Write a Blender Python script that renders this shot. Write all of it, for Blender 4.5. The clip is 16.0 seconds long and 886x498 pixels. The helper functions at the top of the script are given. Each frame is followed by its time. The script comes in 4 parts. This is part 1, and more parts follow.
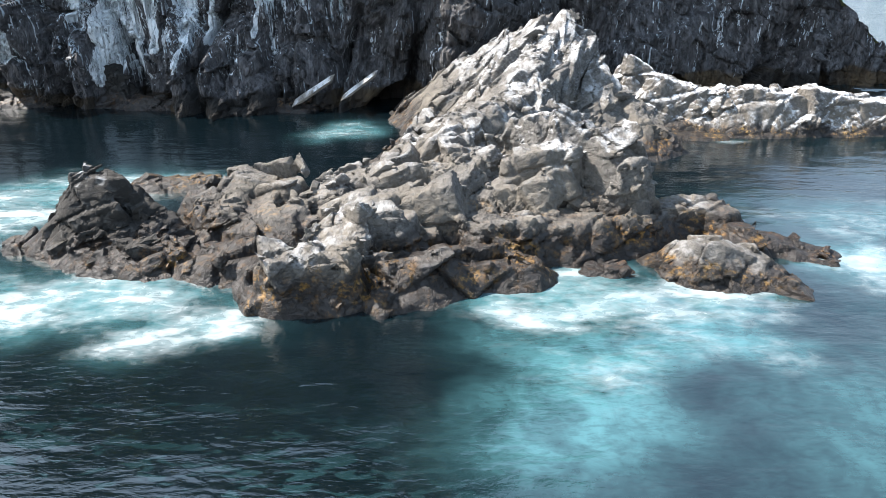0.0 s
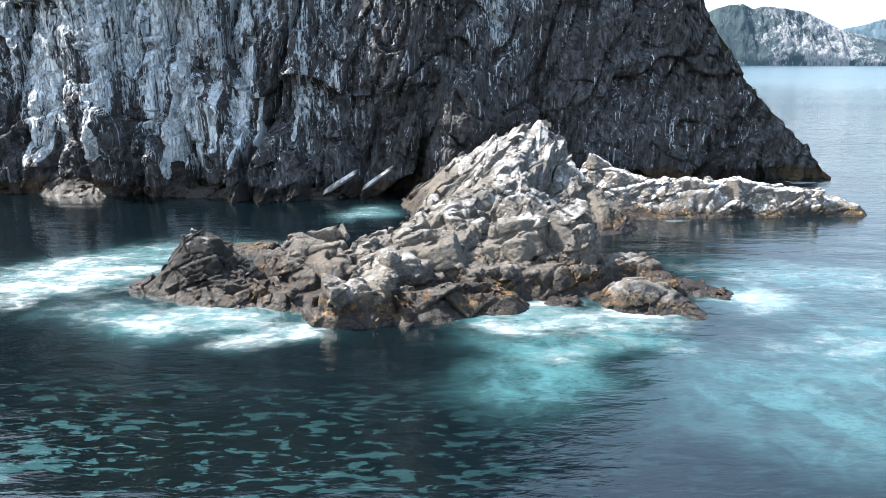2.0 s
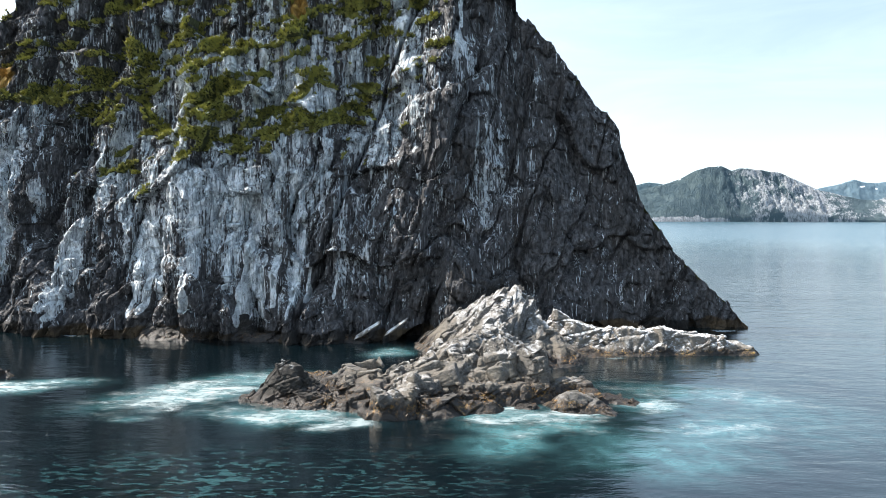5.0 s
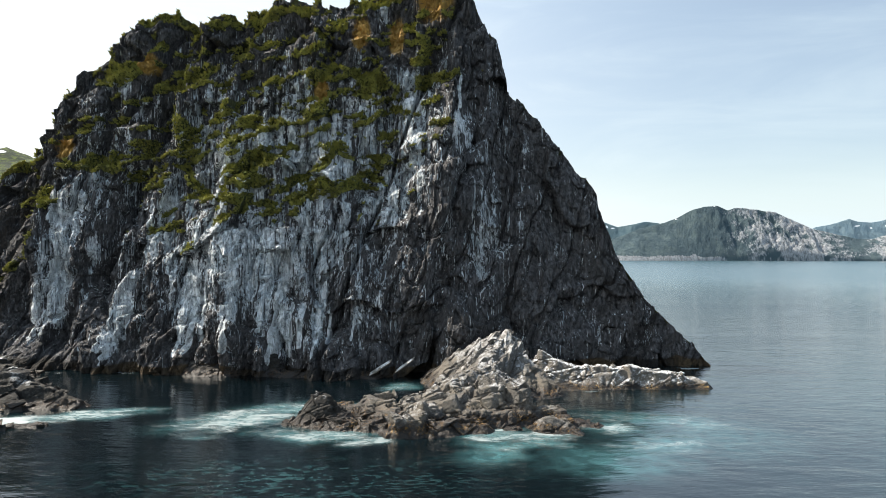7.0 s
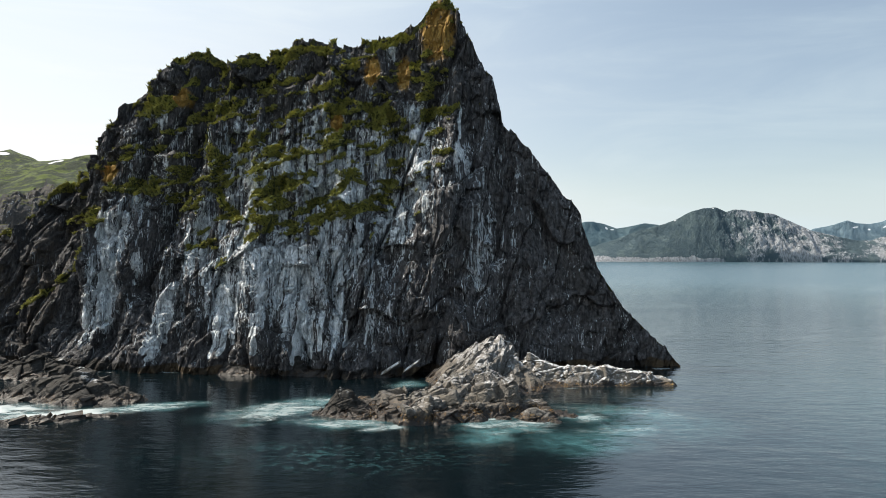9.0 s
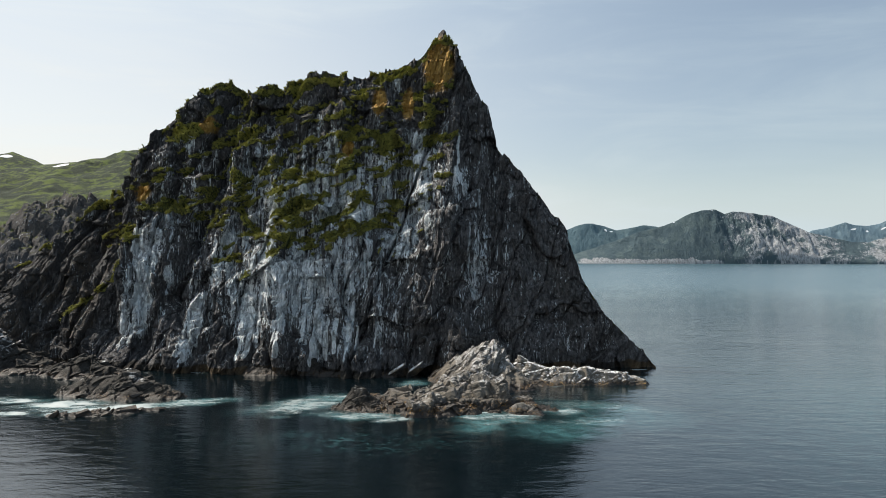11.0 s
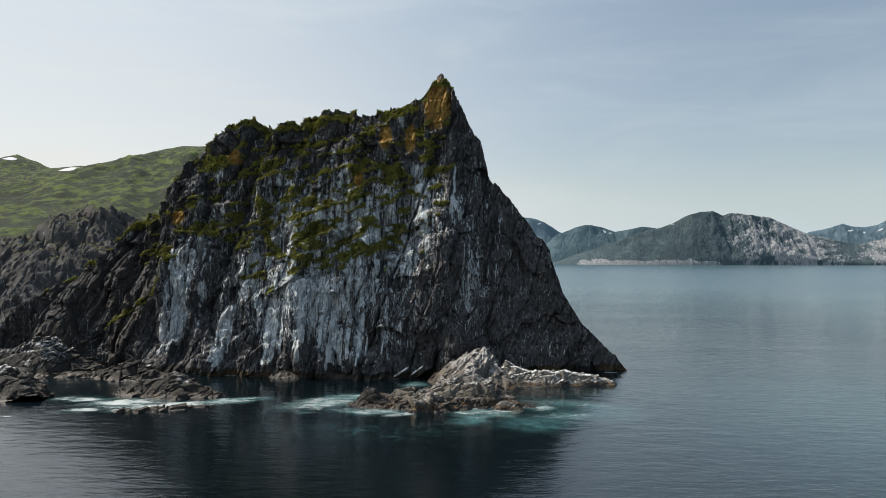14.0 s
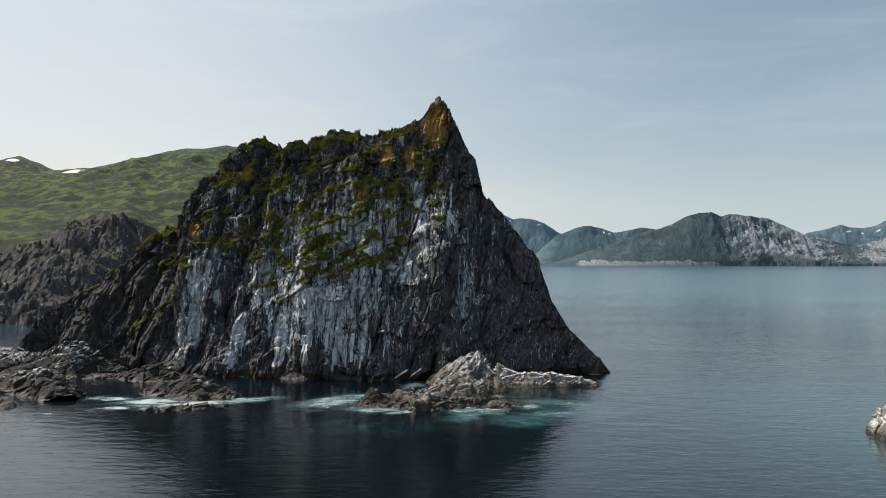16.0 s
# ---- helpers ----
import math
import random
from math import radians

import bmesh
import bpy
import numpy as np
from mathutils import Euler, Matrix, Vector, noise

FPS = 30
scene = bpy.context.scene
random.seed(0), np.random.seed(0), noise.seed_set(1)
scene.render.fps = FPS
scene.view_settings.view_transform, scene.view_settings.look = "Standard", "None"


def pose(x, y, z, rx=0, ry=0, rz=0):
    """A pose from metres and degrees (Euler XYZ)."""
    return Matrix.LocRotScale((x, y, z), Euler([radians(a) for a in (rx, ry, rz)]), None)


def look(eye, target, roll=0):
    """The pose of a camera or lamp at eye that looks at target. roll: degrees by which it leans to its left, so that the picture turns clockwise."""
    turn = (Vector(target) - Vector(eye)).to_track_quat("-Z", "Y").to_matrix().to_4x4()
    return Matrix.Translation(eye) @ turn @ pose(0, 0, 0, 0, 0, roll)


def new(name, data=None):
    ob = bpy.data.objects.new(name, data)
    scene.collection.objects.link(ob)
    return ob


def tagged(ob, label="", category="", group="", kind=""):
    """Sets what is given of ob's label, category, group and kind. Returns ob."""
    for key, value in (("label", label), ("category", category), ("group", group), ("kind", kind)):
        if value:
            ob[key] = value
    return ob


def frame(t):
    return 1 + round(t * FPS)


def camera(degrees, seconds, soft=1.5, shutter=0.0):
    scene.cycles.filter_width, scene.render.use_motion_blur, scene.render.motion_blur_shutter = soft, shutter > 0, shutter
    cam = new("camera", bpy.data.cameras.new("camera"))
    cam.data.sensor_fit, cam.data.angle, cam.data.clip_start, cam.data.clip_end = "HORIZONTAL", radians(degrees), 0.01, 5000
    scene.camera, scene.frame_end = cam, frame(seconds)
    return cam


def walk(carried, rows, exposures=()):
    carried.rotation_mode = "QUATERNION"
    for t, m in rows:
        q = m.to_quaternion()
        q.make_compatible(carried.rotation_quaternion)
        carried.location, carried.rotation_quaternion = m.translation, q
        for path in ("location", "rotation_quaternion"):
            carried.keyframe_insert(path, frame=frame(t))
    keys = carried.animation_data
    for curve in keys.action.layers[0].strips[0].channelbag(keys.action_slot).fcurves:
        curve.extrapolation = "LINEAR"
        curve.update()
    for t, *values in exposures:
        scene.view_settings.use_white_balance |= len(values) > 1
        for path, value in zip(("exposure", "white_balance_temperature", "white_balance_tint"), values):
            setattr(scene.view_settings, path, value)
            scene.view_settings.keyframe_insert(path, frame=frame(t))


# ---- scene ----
cam = camera(68.4, 16.0, soft=0.75)
METRES, EYE, TILT, LEAN, TURN = 200.0, 20.6, -24.4, 0.0, 0.0
ROWS = [
    (0.0, 0.0, 0.0, 0.0, -0.0, 0.0, -0.0),
    (0.5, -0.0007, -0.0208, -0.0067, -0.03, 1.57, -0.01),
    (1.0, -0.0016, -0.0437, -0.0137, -0.07, 3.71, 0.0),
    (1.5, -0.0024, -0.0685, -0.0209, -0.1, 6.02, 0.01),
    (2.0, -0.0033, -0.0948, -0.0287, -0.15, 8.35, -0.01),
    (2.5, -0.0038, -0.1227, -0.0368, -0.18, 10.67, -0.03),
    (3.0, -0.0044, -0.1518, -0.0452, -0.21, 12.99, -0.01),
    (3.5, -0.0053, -0.1819, -0.0531, -0.25, 15.28, -0.01),
    (4.0, -0.0066, -0.2127, -0.0612, -0.3, 17.57, -0.01),
    (4.5, -0.008, -0.2443, -0.0696, -0.33, 19.73, -0.01),
    (7.0, -0.014, -0.4071, -0.1141, -0.44, 24.92, 0.03),
    (7.5, -0.0151, -0.4398, -0.1229, -0.44, 24.93, 0.03),
    (8.0, -0.016, -0.4727, -0.1317, -0.43, 24.95, 0.03),
    (8.5, -0.017, -0.5053, -0.1406, -0.43, 24.97, 0.04),
    (9.0, -0.0177, -0.5381, -0.149, -0.42, 24.98, 0.02),
    (11.5, -0.0189, -0.6979, -0.1908, -0.4, 25.09, 0.01),
    (12.0, -0.0185, -0.7292, -0.198, -0.39, 25.08, 0.01),
    (12.5, -0.018, -0.7601, -0.205, -0.38, 25.08, 0.01),
    (13.0, -0.0173, -0.7907, -0.2119, -0.38, 25.09, 0.01),
    (13.5, -0.0163, -0.8208, -0.2187, -0.37, 25.1, 0.02),
    (14.0, -0.0152, -0.8507, -0.2252, -0.37, 25.1, 0.02),
    (14.5, -0.0138, -0.8801, -0.2321, -0.36, 25.1, 0.02),
    (15.0, -0.0122, -0.9091, -0.2387, -0.36, 25.1, 0.01),
    (15.5, -0.0106, -0.9382, -0.2451, -0.35, 25.11, 0.01),
    (16.0, -0.0088, -0.9671, -0.2514, -0.35, 25.11, 0.01),
]
walk(cam, [(t, pose(0, 0, EYE, TILT, LEAN, TURN) @ pose(METRES * x, METRES * y, METRES * z, 90 + pitch, roll, yaw)) for t, x, y, z, yaw, pitch, roll in ROWS],
     exposures=[(0.0, 1.5, 6400, 12), (3.0, 1.62, 6350, 12), (4.5, 1.4, 6450, 11), (7.0, 0.86, 6950, 10), (9.0, 0.57, 6950, 10), (16.0, 0.2, 6900, 10)])


# ---- daylight ----
SUN_AZIMUTH, SUN_HEIGHT = -73.0, 51.0   # degrees from straight ahead (minus: to the left), degrees above the sea
sky_world = bpy.data.worlds.new("daylight")
scene.world = sky_world
sky_world.use_nodes = True


class Tree:
    """Short hand for building node trees."""

    def __init__(self, tree):
        self.tree = tree
        tree.nodes.clear()

    def add(self, kind, ins=None):
        n = self.tree.nodes.new(kind)
        self.feed(n, ins or {})
        return n

    def feed(self, n, ins):
        for k, v in ins.items():
            if isinstance(v, bpy.types.NodeSocket):
                self.tree.links.new(v, n.inputs[k])
            else:
                n.inputs[k].default_value = v

    def maths(self, op, a, b=0.0, clamp=False):
        n = self.add("ShaderNodeMath", {0: a, 1: b})
        n.operation, n.use_clamp = op, clamp
        return n.outputs[0]

    def mix(self, fac, a, b, blend="MIX"):
        n = self.add("ShaderNodeMix")
        n.data_type, n.blend_type = "RGBA", blend
        self.feed(n, {0: fac})
        for i, v in ((6, a), (7, b)):
            if isinstance(v, bpy.types.NodeSocket):
                self.tree.links.new(v, n.inputs[i])
            else:
                n.inputs[i].default_value = (*v, 1.0)
        return n.outputs[2]

    def noise(self, vec, scale, detail=4.0, rough=0.55, dist=0.0):
        return self.add("ShaderNodeTexNoise", {"Vector": vec, "Scale": scale, "Detail": detail, "Roughness": rough,
                                               "Distortion": dist}).outputs[0]

    def ramp(self, fac, lo, hi, a=0.0, b=1.0):
        n = self.add("ShaderNodeMapRange", {0: fac, 1: lo, 2: hi, 3: a, 4: b})
        n.interpolation_type = "SMOOTHSTEP"
        return n.outputs[0]

    def scaled(self, vec, sx, sy, sz, rz=0.0):
        return self.add("ShaderNodeMapping", {"Vector": vec, "Scale": (sx, sy, sz), "Rotation": (0, 0, rz)}).outputs[0]

    def attr(self, name):
        n = self.add("ShaderNodeAttribute")
        n.attribute_name = name
        return n.outputs["Fac"]


wt = Tree(sky_world.node_tree)
sky = wt.add("ShaderNodeTexSky")
sky.sky_type, sky.sun_disc = "NISHITA", False
sky.sun_elevation, sky.sun_rotation = radians(SUN_HEIGHT), radians(SUN_AZIMUTH)
sky.air_density, sky.dust_density, sky.ozone_density, sky.altitude = 1.0, 1.2, 0.25, 20.0
ways = wt.add("ShaderNodeTexCoord").outputs["Generated"]
cirrus = wt.noise(wt.scaled(ways, 1.2, 1.2, 7.0), 2.3, 6.0, 0.6, 0.6)
leftward = wt.ramp(wt.add("ShaderNodeSeparateXYZ", {0: ways}).outputs[0], -0.55, 0.55, 0.40, -0.06)
veil = wt.maths("ADD", leftward, wt.ramp(cirrus, 0.38, 0.80, 0.30, 0.55))
veil = wt.maths("MULTIPLY", veil, wt.ramp(wt.add("ShaderNodeSeparateXYZ", {0: ways}).outputs[2], 0.30, 0.95, 1.0, 0.80))     # thinner overhead
low_haze = wt.ramp(wt.add("ShaderNodeSeparateXYZ", {0: ways}).outputs[2], 0.0, 0.16, 0.75, 0.0)
veil = wt.maths("ADD", veil, low_haze, True)
thin = wt.mix(wt.ramp(wt.add("ShaderNodeSeparateXYZ", {0: ways}).outputs[2], 0.15, 0.75), wt.mix(wt.ramp(wt.add("ShaderNodeSeparateXYZ", {0: ways}).outputs[0], -0.3, 0.5), (5.6, 5.85, 5.95), (4.75, 5.75, 6.4)), (3.6, 5.3, 6.8))
sky_colour = wt.mix(veil, sky.outputs[0], thin)
sunward = wt.ramp(wt.add("ShaderNodeSeparateXYZ", {0: ways}).outputs[0], -0.5, 0.6, 0.120, 0.096)
back = wt.add("ShaderNodeBackground", {"Color": sky_colour, "Strength": sunward})
wt.add("ShaderNodeOutputWorld", {"Surface": back.outputs[0]})

sun = new("sun", bpy.data.lights.new("sun", "SUN"))
sun.data.energy, sun.data.angle, sun.data.color = 5.0, radians(0.55), (1.0, 0.94, 0.85)
_a, _e = radians(SUN_AZIMUTH), radians(SUN_HEIGHT)
sun.matrix_world = look((math.sin(_a) * math.cos(_e) * 50, math.cos(_a) * math.cos(_e) * 50, 200 + math.sin(_e) * 50), (0, 0, 200))

# ---- materials ----


def material(name):
    m = bpy.data.materials.new(name)
    m.use_nodes = True
    t = Tree(m.node_tree)
    return m, t, t.add("ShaderNodeTexCoord").outputs["Object"]


def finish(t, colour, rough, height=None, depth=0.1, strength=1.0, **extra):
    ins = {"Base Color": colour, "Roughness": rough}
    if height is not None:
        ins["Normal"] = t.add("ShaderNodeBump", {"Strength": strength, "Distance": depth, "Height": height}).outputs[0]
    ins.update(extra)
    p = t.add("ShaderNodeBsdfPrincipled", ins)
    t.add("ShaderNodeOutputMaterial", {"Surface": p.outputs[0]})


def islet_rock_material(name, whiteness, wet_to, tone, rust=(0.20, 0.112, 0.033), roost_at=(0.46, 0.72)):
    """Grey broken rock: bird-whitened on its upper sides, weeded and wet near the water."""
    m, t, at = material(name)
    geo = t.add("ShaderNodeNewGeometry")
    place = geo.outputs["Position"]
    high = t.add("ShaderNodeSeparateXYZ", {0: place}).outputs[2]
    facing = t.add("ShaderNodeSeparateXYZ", {0: geo.outputs["Normal"]}).outputs[2]
    big = t.noise(place, 0.22, 4, 0.6)
    fine = t.noise(place, 2.6, 6, 0.65)
    veins = t.noise(t.scaled(place, 1.0, 0.35, 1.6, 0.5), 1.1, 5, 0.6, 0.8)
    grey = t.mix(t.ramp(fine, 0.32, 0.68), (0.15 * tone, 0.142 * tone, 0.132 * tone), (0.42 * tone, 0.395 * tone, 0.365 * tone))
    grey = t.mix(t.maths("MULTIPLY", t.ramp(big, 0.36, 0.58, 0.1, 0.8), t.ramp(high, 3.0, 10.0, 1.0, 0.25)), grey, (0.35 * tone, 0.30 * tone, 0.235 * tone))
    grey = t.mix(t.ramp(veins, 0.54, 0.64, 0.0, 0.75), grey, (0.07, 0.065, 0.06))
    roost = t.ramp(t.maths("ADD", t.noise(place, 0.16, 4, 0.6), t.maths("MULTIPLY", high, 0.030)), *roost_at)
    roost = t.maths("MULTIPLY", roost, t.ramp(facing, 0.2, 0.8, 0.03, 1.0))
    streaks = t.ramp(t.noise(t.scaled(place, 1.0, 0.5, 0.8, 0.5), 0.9, 6, 0.7), 0.40, 0.62)
    white = t.maths("MULTIPLY", t.maths("MULTIPLY", roost, streaks), whiteness, True)
    colour = t.mix(white, grey, (0.66, 0.67, 0.68))
    weed = t.mix(t.ramp(t.noise(place, 1.3, 6, 0.75), 0.50, 0.66), (0.014, 0.010, 0.008), rust)
    weed = t.mix(t.ramp(t.noise(place, 5.0, 3, 0.6), 0.48, 0.7, 0.0, 0.7), weed, (0.02, 0.017, 0.013))
    line = t.maths("ADD", high, t.maths("ADD", t.maths("MULTIPLY", t.maths("SUBTRACT", fine, 0.5), 1.6), t.maths("MULTIPLY", t.maths("SUBTRACT", big, 0.5), 3.5)))
    weed = t.mix(t.maths("MULTIPLY", t.ramp(t.noise(place, 0.35, 3, 0.5), 0.5, 0.62), t.ramp(t.noise(place, 2.2, 5, 0.7), 0.5, 0.62)), weed, (rust[0] * 2.2, rust[1] * 2.4, rust[2] * 2.2))
    wet_or_dark = t.ramp(line, wet_to * 0.6, wet_to * 1.3, 1.0, 0.0)
    colour = t.mix(wet_or_dark, colour, weed)
    soaked = t.ramp(line, 0.25, 1.0, 1.0, 0.0)
    colour = t.mix(t.maths("MULTIPLY", soaked, 0.75), colour, (0.014, 0.011, 0.009))
    h = t.maths("ADD", fine, t.maths("MULTIPLY", t.noise(place, 9.0, 4, 0.7), 0.35))
    h = t.maths("ADD", h, t.maths("MULTIPLY", t.ramp(t.maths("ABSOLUTE", t.maths("SUBTRACT", veins, 0.5)), 0.0, 0.05), 0.5))
    finish(t, colour, t.ramp(wet_or_dark, 0.0, 1.0, 0.9, 0.5), h, 0.14)
    return m


def cliff_material():
    m, t, at = material("sea cliff rock")
    big = t.noise(at, 0.05, 5, 0.6)
    fine = t.noise(t.scaled(at, 1.0, 1.0, 0.45), 0.9, 7, 0.68)
    streak = t.noise(t.scaled(at, 1.0, 1.0, 0.045), 1.7, 6, 0.7, 0.12)
    broad = t.noise(t.scaled(at, 1.0, 1.0, 0.12), 0.33, 4, 0.6, 0.4)
    splits = t.noise(t.scaled(at, 1.0, 1.0, 0.14), 0.8, 4, 0.6, 1.2)
    hair = t.noise(t.scaled(at, 1.0, 1.0, 0.05), 3.4, 5, 0.7, 0.35)
    rock = t.mix(t.ramp(fine, 0.36, 0.66), (0.026, 0.025, 0.027), (0.142, 0.138, 0.143))
    rock = t.mix(t.ramp(big, 0.42, 0.66, 0.0, 0.5), rock, (0.055, 0.05, 0.047))
    rock = t.mix(t.ramp(streak, 0.54, 0.66, 0.0, 0.35), rock, (0.17, 0.18, 0.19))
    g = t.maths("ADD", t.maths("SUBTRACT", t.maths("MULTIPLY", t.maths("MINIMUM", t.attr("guano"), 0.9), 1.15), 0.30), t.maths("ADD", t.maths("MULTIPLY", t.maths("SUBTRACT", streak, 0.5), 3.0),
                                                t.maths("MULTIPLY", t.maths("SUBTRACT", broad, 0.5), 2.6)))
    g = t.maths("ADD", g, t.maths("MULTIPLY", t.maths("SUBTRACT", hair, 0.5), 1.2))
    pale = t.mix(t.ramp(t.noise(at, 0.12, 4, 0.6), 0.38, 0.62), (0.535, 0.610, 0.660), (0.78, 0.81, 0.835))
    rock = t.mix(t.ramp(g, 0.21, 0.33, 0.0, 0.90), rock, t.mix(t.ramp(fine, 0.30, 0.58), (0.36, 0.395, 0.425), pale))
    rock = t.mix(t.ramp(g, 0.72, 0.86, 0.0, 0.9), rock, (0.80, 0.83, 0.85))
    drips = t.ramp(t.maths("ADD", t.attr("drip"), t.maths("MULTIPLY", t.maths("SUBTRACT", hair, 0.5), 1.1)), 0.45, 0.6, 0.0, 0.92)
    rock = t.mix(drips, rock, (0.80, 0.84, 0.86))
    gap = t.maths("ABSOLUTE", t.maths("SUBTRACT", splits, 0.5))
    rock = t.mix(t.ramp(gap, 0.0, 0.020, 0.75, 0.0), rock, (0.03, 0.03, 0.03))
    lichen = t.ramp(t.maths("MULTIPLY", t.attr("lichen"), t.ramp(t.noise(at, 0.55, 6, 0.7), 0.25, 0.55)), 0.08, 0.32)
    rock = t.mix(lichen, rock, (0.40, 0.235, 0.055))
    moss = t.mix(t.ramp(t.noise(at, 0.8, 5, 0.7), 0.35, 0.65), (0.045, 0.050, 0.020), (0.12, 0.13, 0.042))
    turf = t.ramp(t.maths("ADD", t.attr("turf"), t.maths("MULTIPLY", t.maths("SUBTRACT", fine, 0.5), 0.9)), 0.42, 0.62)
    rock = t.mix(turf, rock, moss)
    # Tide-soaked foot; the same mask paints shade on the spur and headland.
    wet_or_dark = t.ramp(t.maths("ADD", t.attr("wet_or_dark"), t.maths("MULTIPLY", t.maths("SUBTRACT", fine, 0.5), 0.8)), 0.3, 0.7)
    rock = t.mix(wet_or_dark, rock, t.mix(t.ramp(big, 0.4, 0.6), (0.016, 0.014, 0.012), (0.075, 0.048, 0.022)))
    h = t.maths("ADD", fine, t.maths("MULTIPLY", t.noise(at, 3.1, 4, 0.7), 0.4))
    h = t.maths("ADD", h, t.ramp(gap, 0.0, 0.05, 0.0, 0.6))
    finish(t, rock, 0.9, h, 0.6)
    return m


def grass_material(name, dark, light, scale):
    m, t, at = material(name)
    tone = t.noise(at, scale, 5, 0.65)
    island = t.add("ShaderNodeNewGeometry").outputs["Random Per Island"]
    c = t.mix(t.ramp(tone, 0.32, 0.68), dark, light)
    c = t.mix(t.maths("MULTIPLY", island, 0.5), c, (light[0] * 1.5, light[1] * 1.25, light[2] * 0.8))
    finish(t, c, 0.85)
    return m


def sea_material():
    m, t, at = material("sea water")
    wind = t.noise(t.scaled(at, 0.045, 0.16, 1.0, 0.18), 1.0, 3, 0.55, 0.5)
    swell = t.noise(t.scaled(at, 0.13, 0.30, 1.0, 0.25), 1.0, 3, 0.5, 0.4)
    chop = t.noise(t.scaled(at, 0.30, 0.75, 1.0, 0.30), 1.0, 4, 0.6, 0.5)
    ripple = t.noise(t.scaled(at, 1.5, 3.6, 1.0, -0.2), 1.0, 4, 0.6, 0.4)
    h = t.maths("ADD", t.maths("MULTIPLY", swell, 1.2), t.maths("ADD", t.maths("MULTIPLY", chop, 2.3), t.maths("MULTIPLY", ripple, 0.70)))
    rows_ = t.noise(t.scaled(at, 0.14, 0.40, 1.0, 0.38), 1.0, 3, 0.55, 0.4)
    h = t.maths("ADD", h, t.maths("ADD", t.maths("MULTIPLY", wind, 6.0), t.maths("MULTIPLY", rows_, 5.2)))
    milk = t.ramp(t.maths("MULTIPLY", t.attr("milk_and_sheen"), t.ramp(t.noise(at, 0.3, 5, 0.6, 0.8), 0.25, 0.75, 0.6, 1.25)), 0.0, 0.95)
    # Wave reflections painted in: the turquoise lightens and darkens with the ripple noise.
    milk = t.maths("MULTIPLY", milk, t.ramp(t.maths("ADD", t.maths("MULTIPLY", chop, 0.4), t.maths("MULTIPLY", ripple, 0.6)), 0.38, 0.55, 0.72, 1.05))
    water = t.mix(milk, (0.0014, 0.0040, 0.0056), (0.058, 0.158, 0.174))
    # Sky reflections on the wave facets, painted in as teal patches.
    patches = t.noise(t.scaled(at, 0.55, 1.5, 1.0, 0.1), 1.0, 4, 0.55, 0.5)
    crests = t.ramp(t.maths("ADD", t.maths("MULTIPLY", patches, 0.7), t.maths("MULTIPLY", swell, 0.3)), 0.53, 0.56)
    water = t.mix(t.maths("MULTIPLY", crests, t.attr("sky_glint")), water, (0.028, 0.080, 0.088))
    white = t.attr("foam")
    drift = t.noise(t.scaled(at, 0.16, 0.34, 1.0, 0.3), 1.0, 4, 0.55, 0.3)
    lace = t.noise(t.scaled(at, 0.7, 1.2, 1.0, 0.2), 1.0, 5, 0.6, 0.5)
    uneven = t.maths("ADD", t.maths("MULTIPLY", t.maths("SUBTRACT", drift, 0.5), 2.0), t.maths("MULTIPLY", t.maths("SUBTRACT", lace, 0.5), 1.2))
    foam = t.ramp(t.maths("ADD", white, t.maths("MULTIPLY", uneven, t.ramp(white, 0.0, 0.35))), 0.15, 1.55)
    colour = t.mix(foam, water, (0.36, 0.40, 0.41))
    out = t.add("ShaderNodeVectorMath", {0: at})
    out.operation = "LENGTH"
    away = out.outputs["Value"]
    slick = t.noise(t.scaled(at, 0.0035, 0.012, 1.0, 0.3), 1.0, 3, 0.5, 0.6)
    rough = t.maths("MAXIMUM", t.ramp(foam, 0.0, 1.0, 0.04, 0.8), t.ramp(away, 200.0, 1200.0, 0.04, 0.24))
    lively = t.maths("MULTIPLY", t.ramp(away, 60.0, 420.0, 0.5, 1.0), t.ramp(slick, 0.35, 0.65, 0.72, 1.12))
    # Haze and sky sheen painted in: base colour pales with distance from the origin.
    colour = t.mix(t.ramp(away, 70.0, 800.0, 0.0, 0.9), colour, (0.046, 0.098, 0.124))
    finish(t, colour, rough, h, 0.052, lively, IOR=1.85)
    return m


def hill_material(name, dark, light, rock, snow_scale, scale):
    m, t, at = material(name)
    tone = t.noise(t.scaled(at, 1.0, 0.35, 1.0), scale, 6, 0.6)
    c = t.mix(t.ramp(t.maths("ADD", t.maths("MULTIPLY", tone, 0.65), t.maths("MULTIPLY", t.noise(at, scale * 0.22, 4, 0.6), 0.35)), 0.47, 0.60), dark, light)
    c = t.mix(t.ramp(t.noise(at, scale * 5, 4, 0.7), 0.5, 0.7, 0.0, 0.7), c, dark)
    crag = t.noise(t.scaled(at, 1.0, 1.0, 0.35), scale * 4.5, 6, 0.7)
    c = t.mix(t.ramp(t.maths("ADD", t.attr("bare"), t.maths("MULTIPLY", t.maths("SUBTRACT", crag, 0.5), 1.2)), 0.35, 0.65), c,
              t.mix(t.ramp(crag, 0.35, 0.65), (rock[0] * 0.45, rock[1] * 0.45, rock[2] * 0.45), rock))
    c = t.mix(t.ramp(t.attr("snow"), 0.45, 0.55), c, (0.85, 0.87, 0.9))
    finish(t, c, 0.95, crag, snow_scale)
    return m


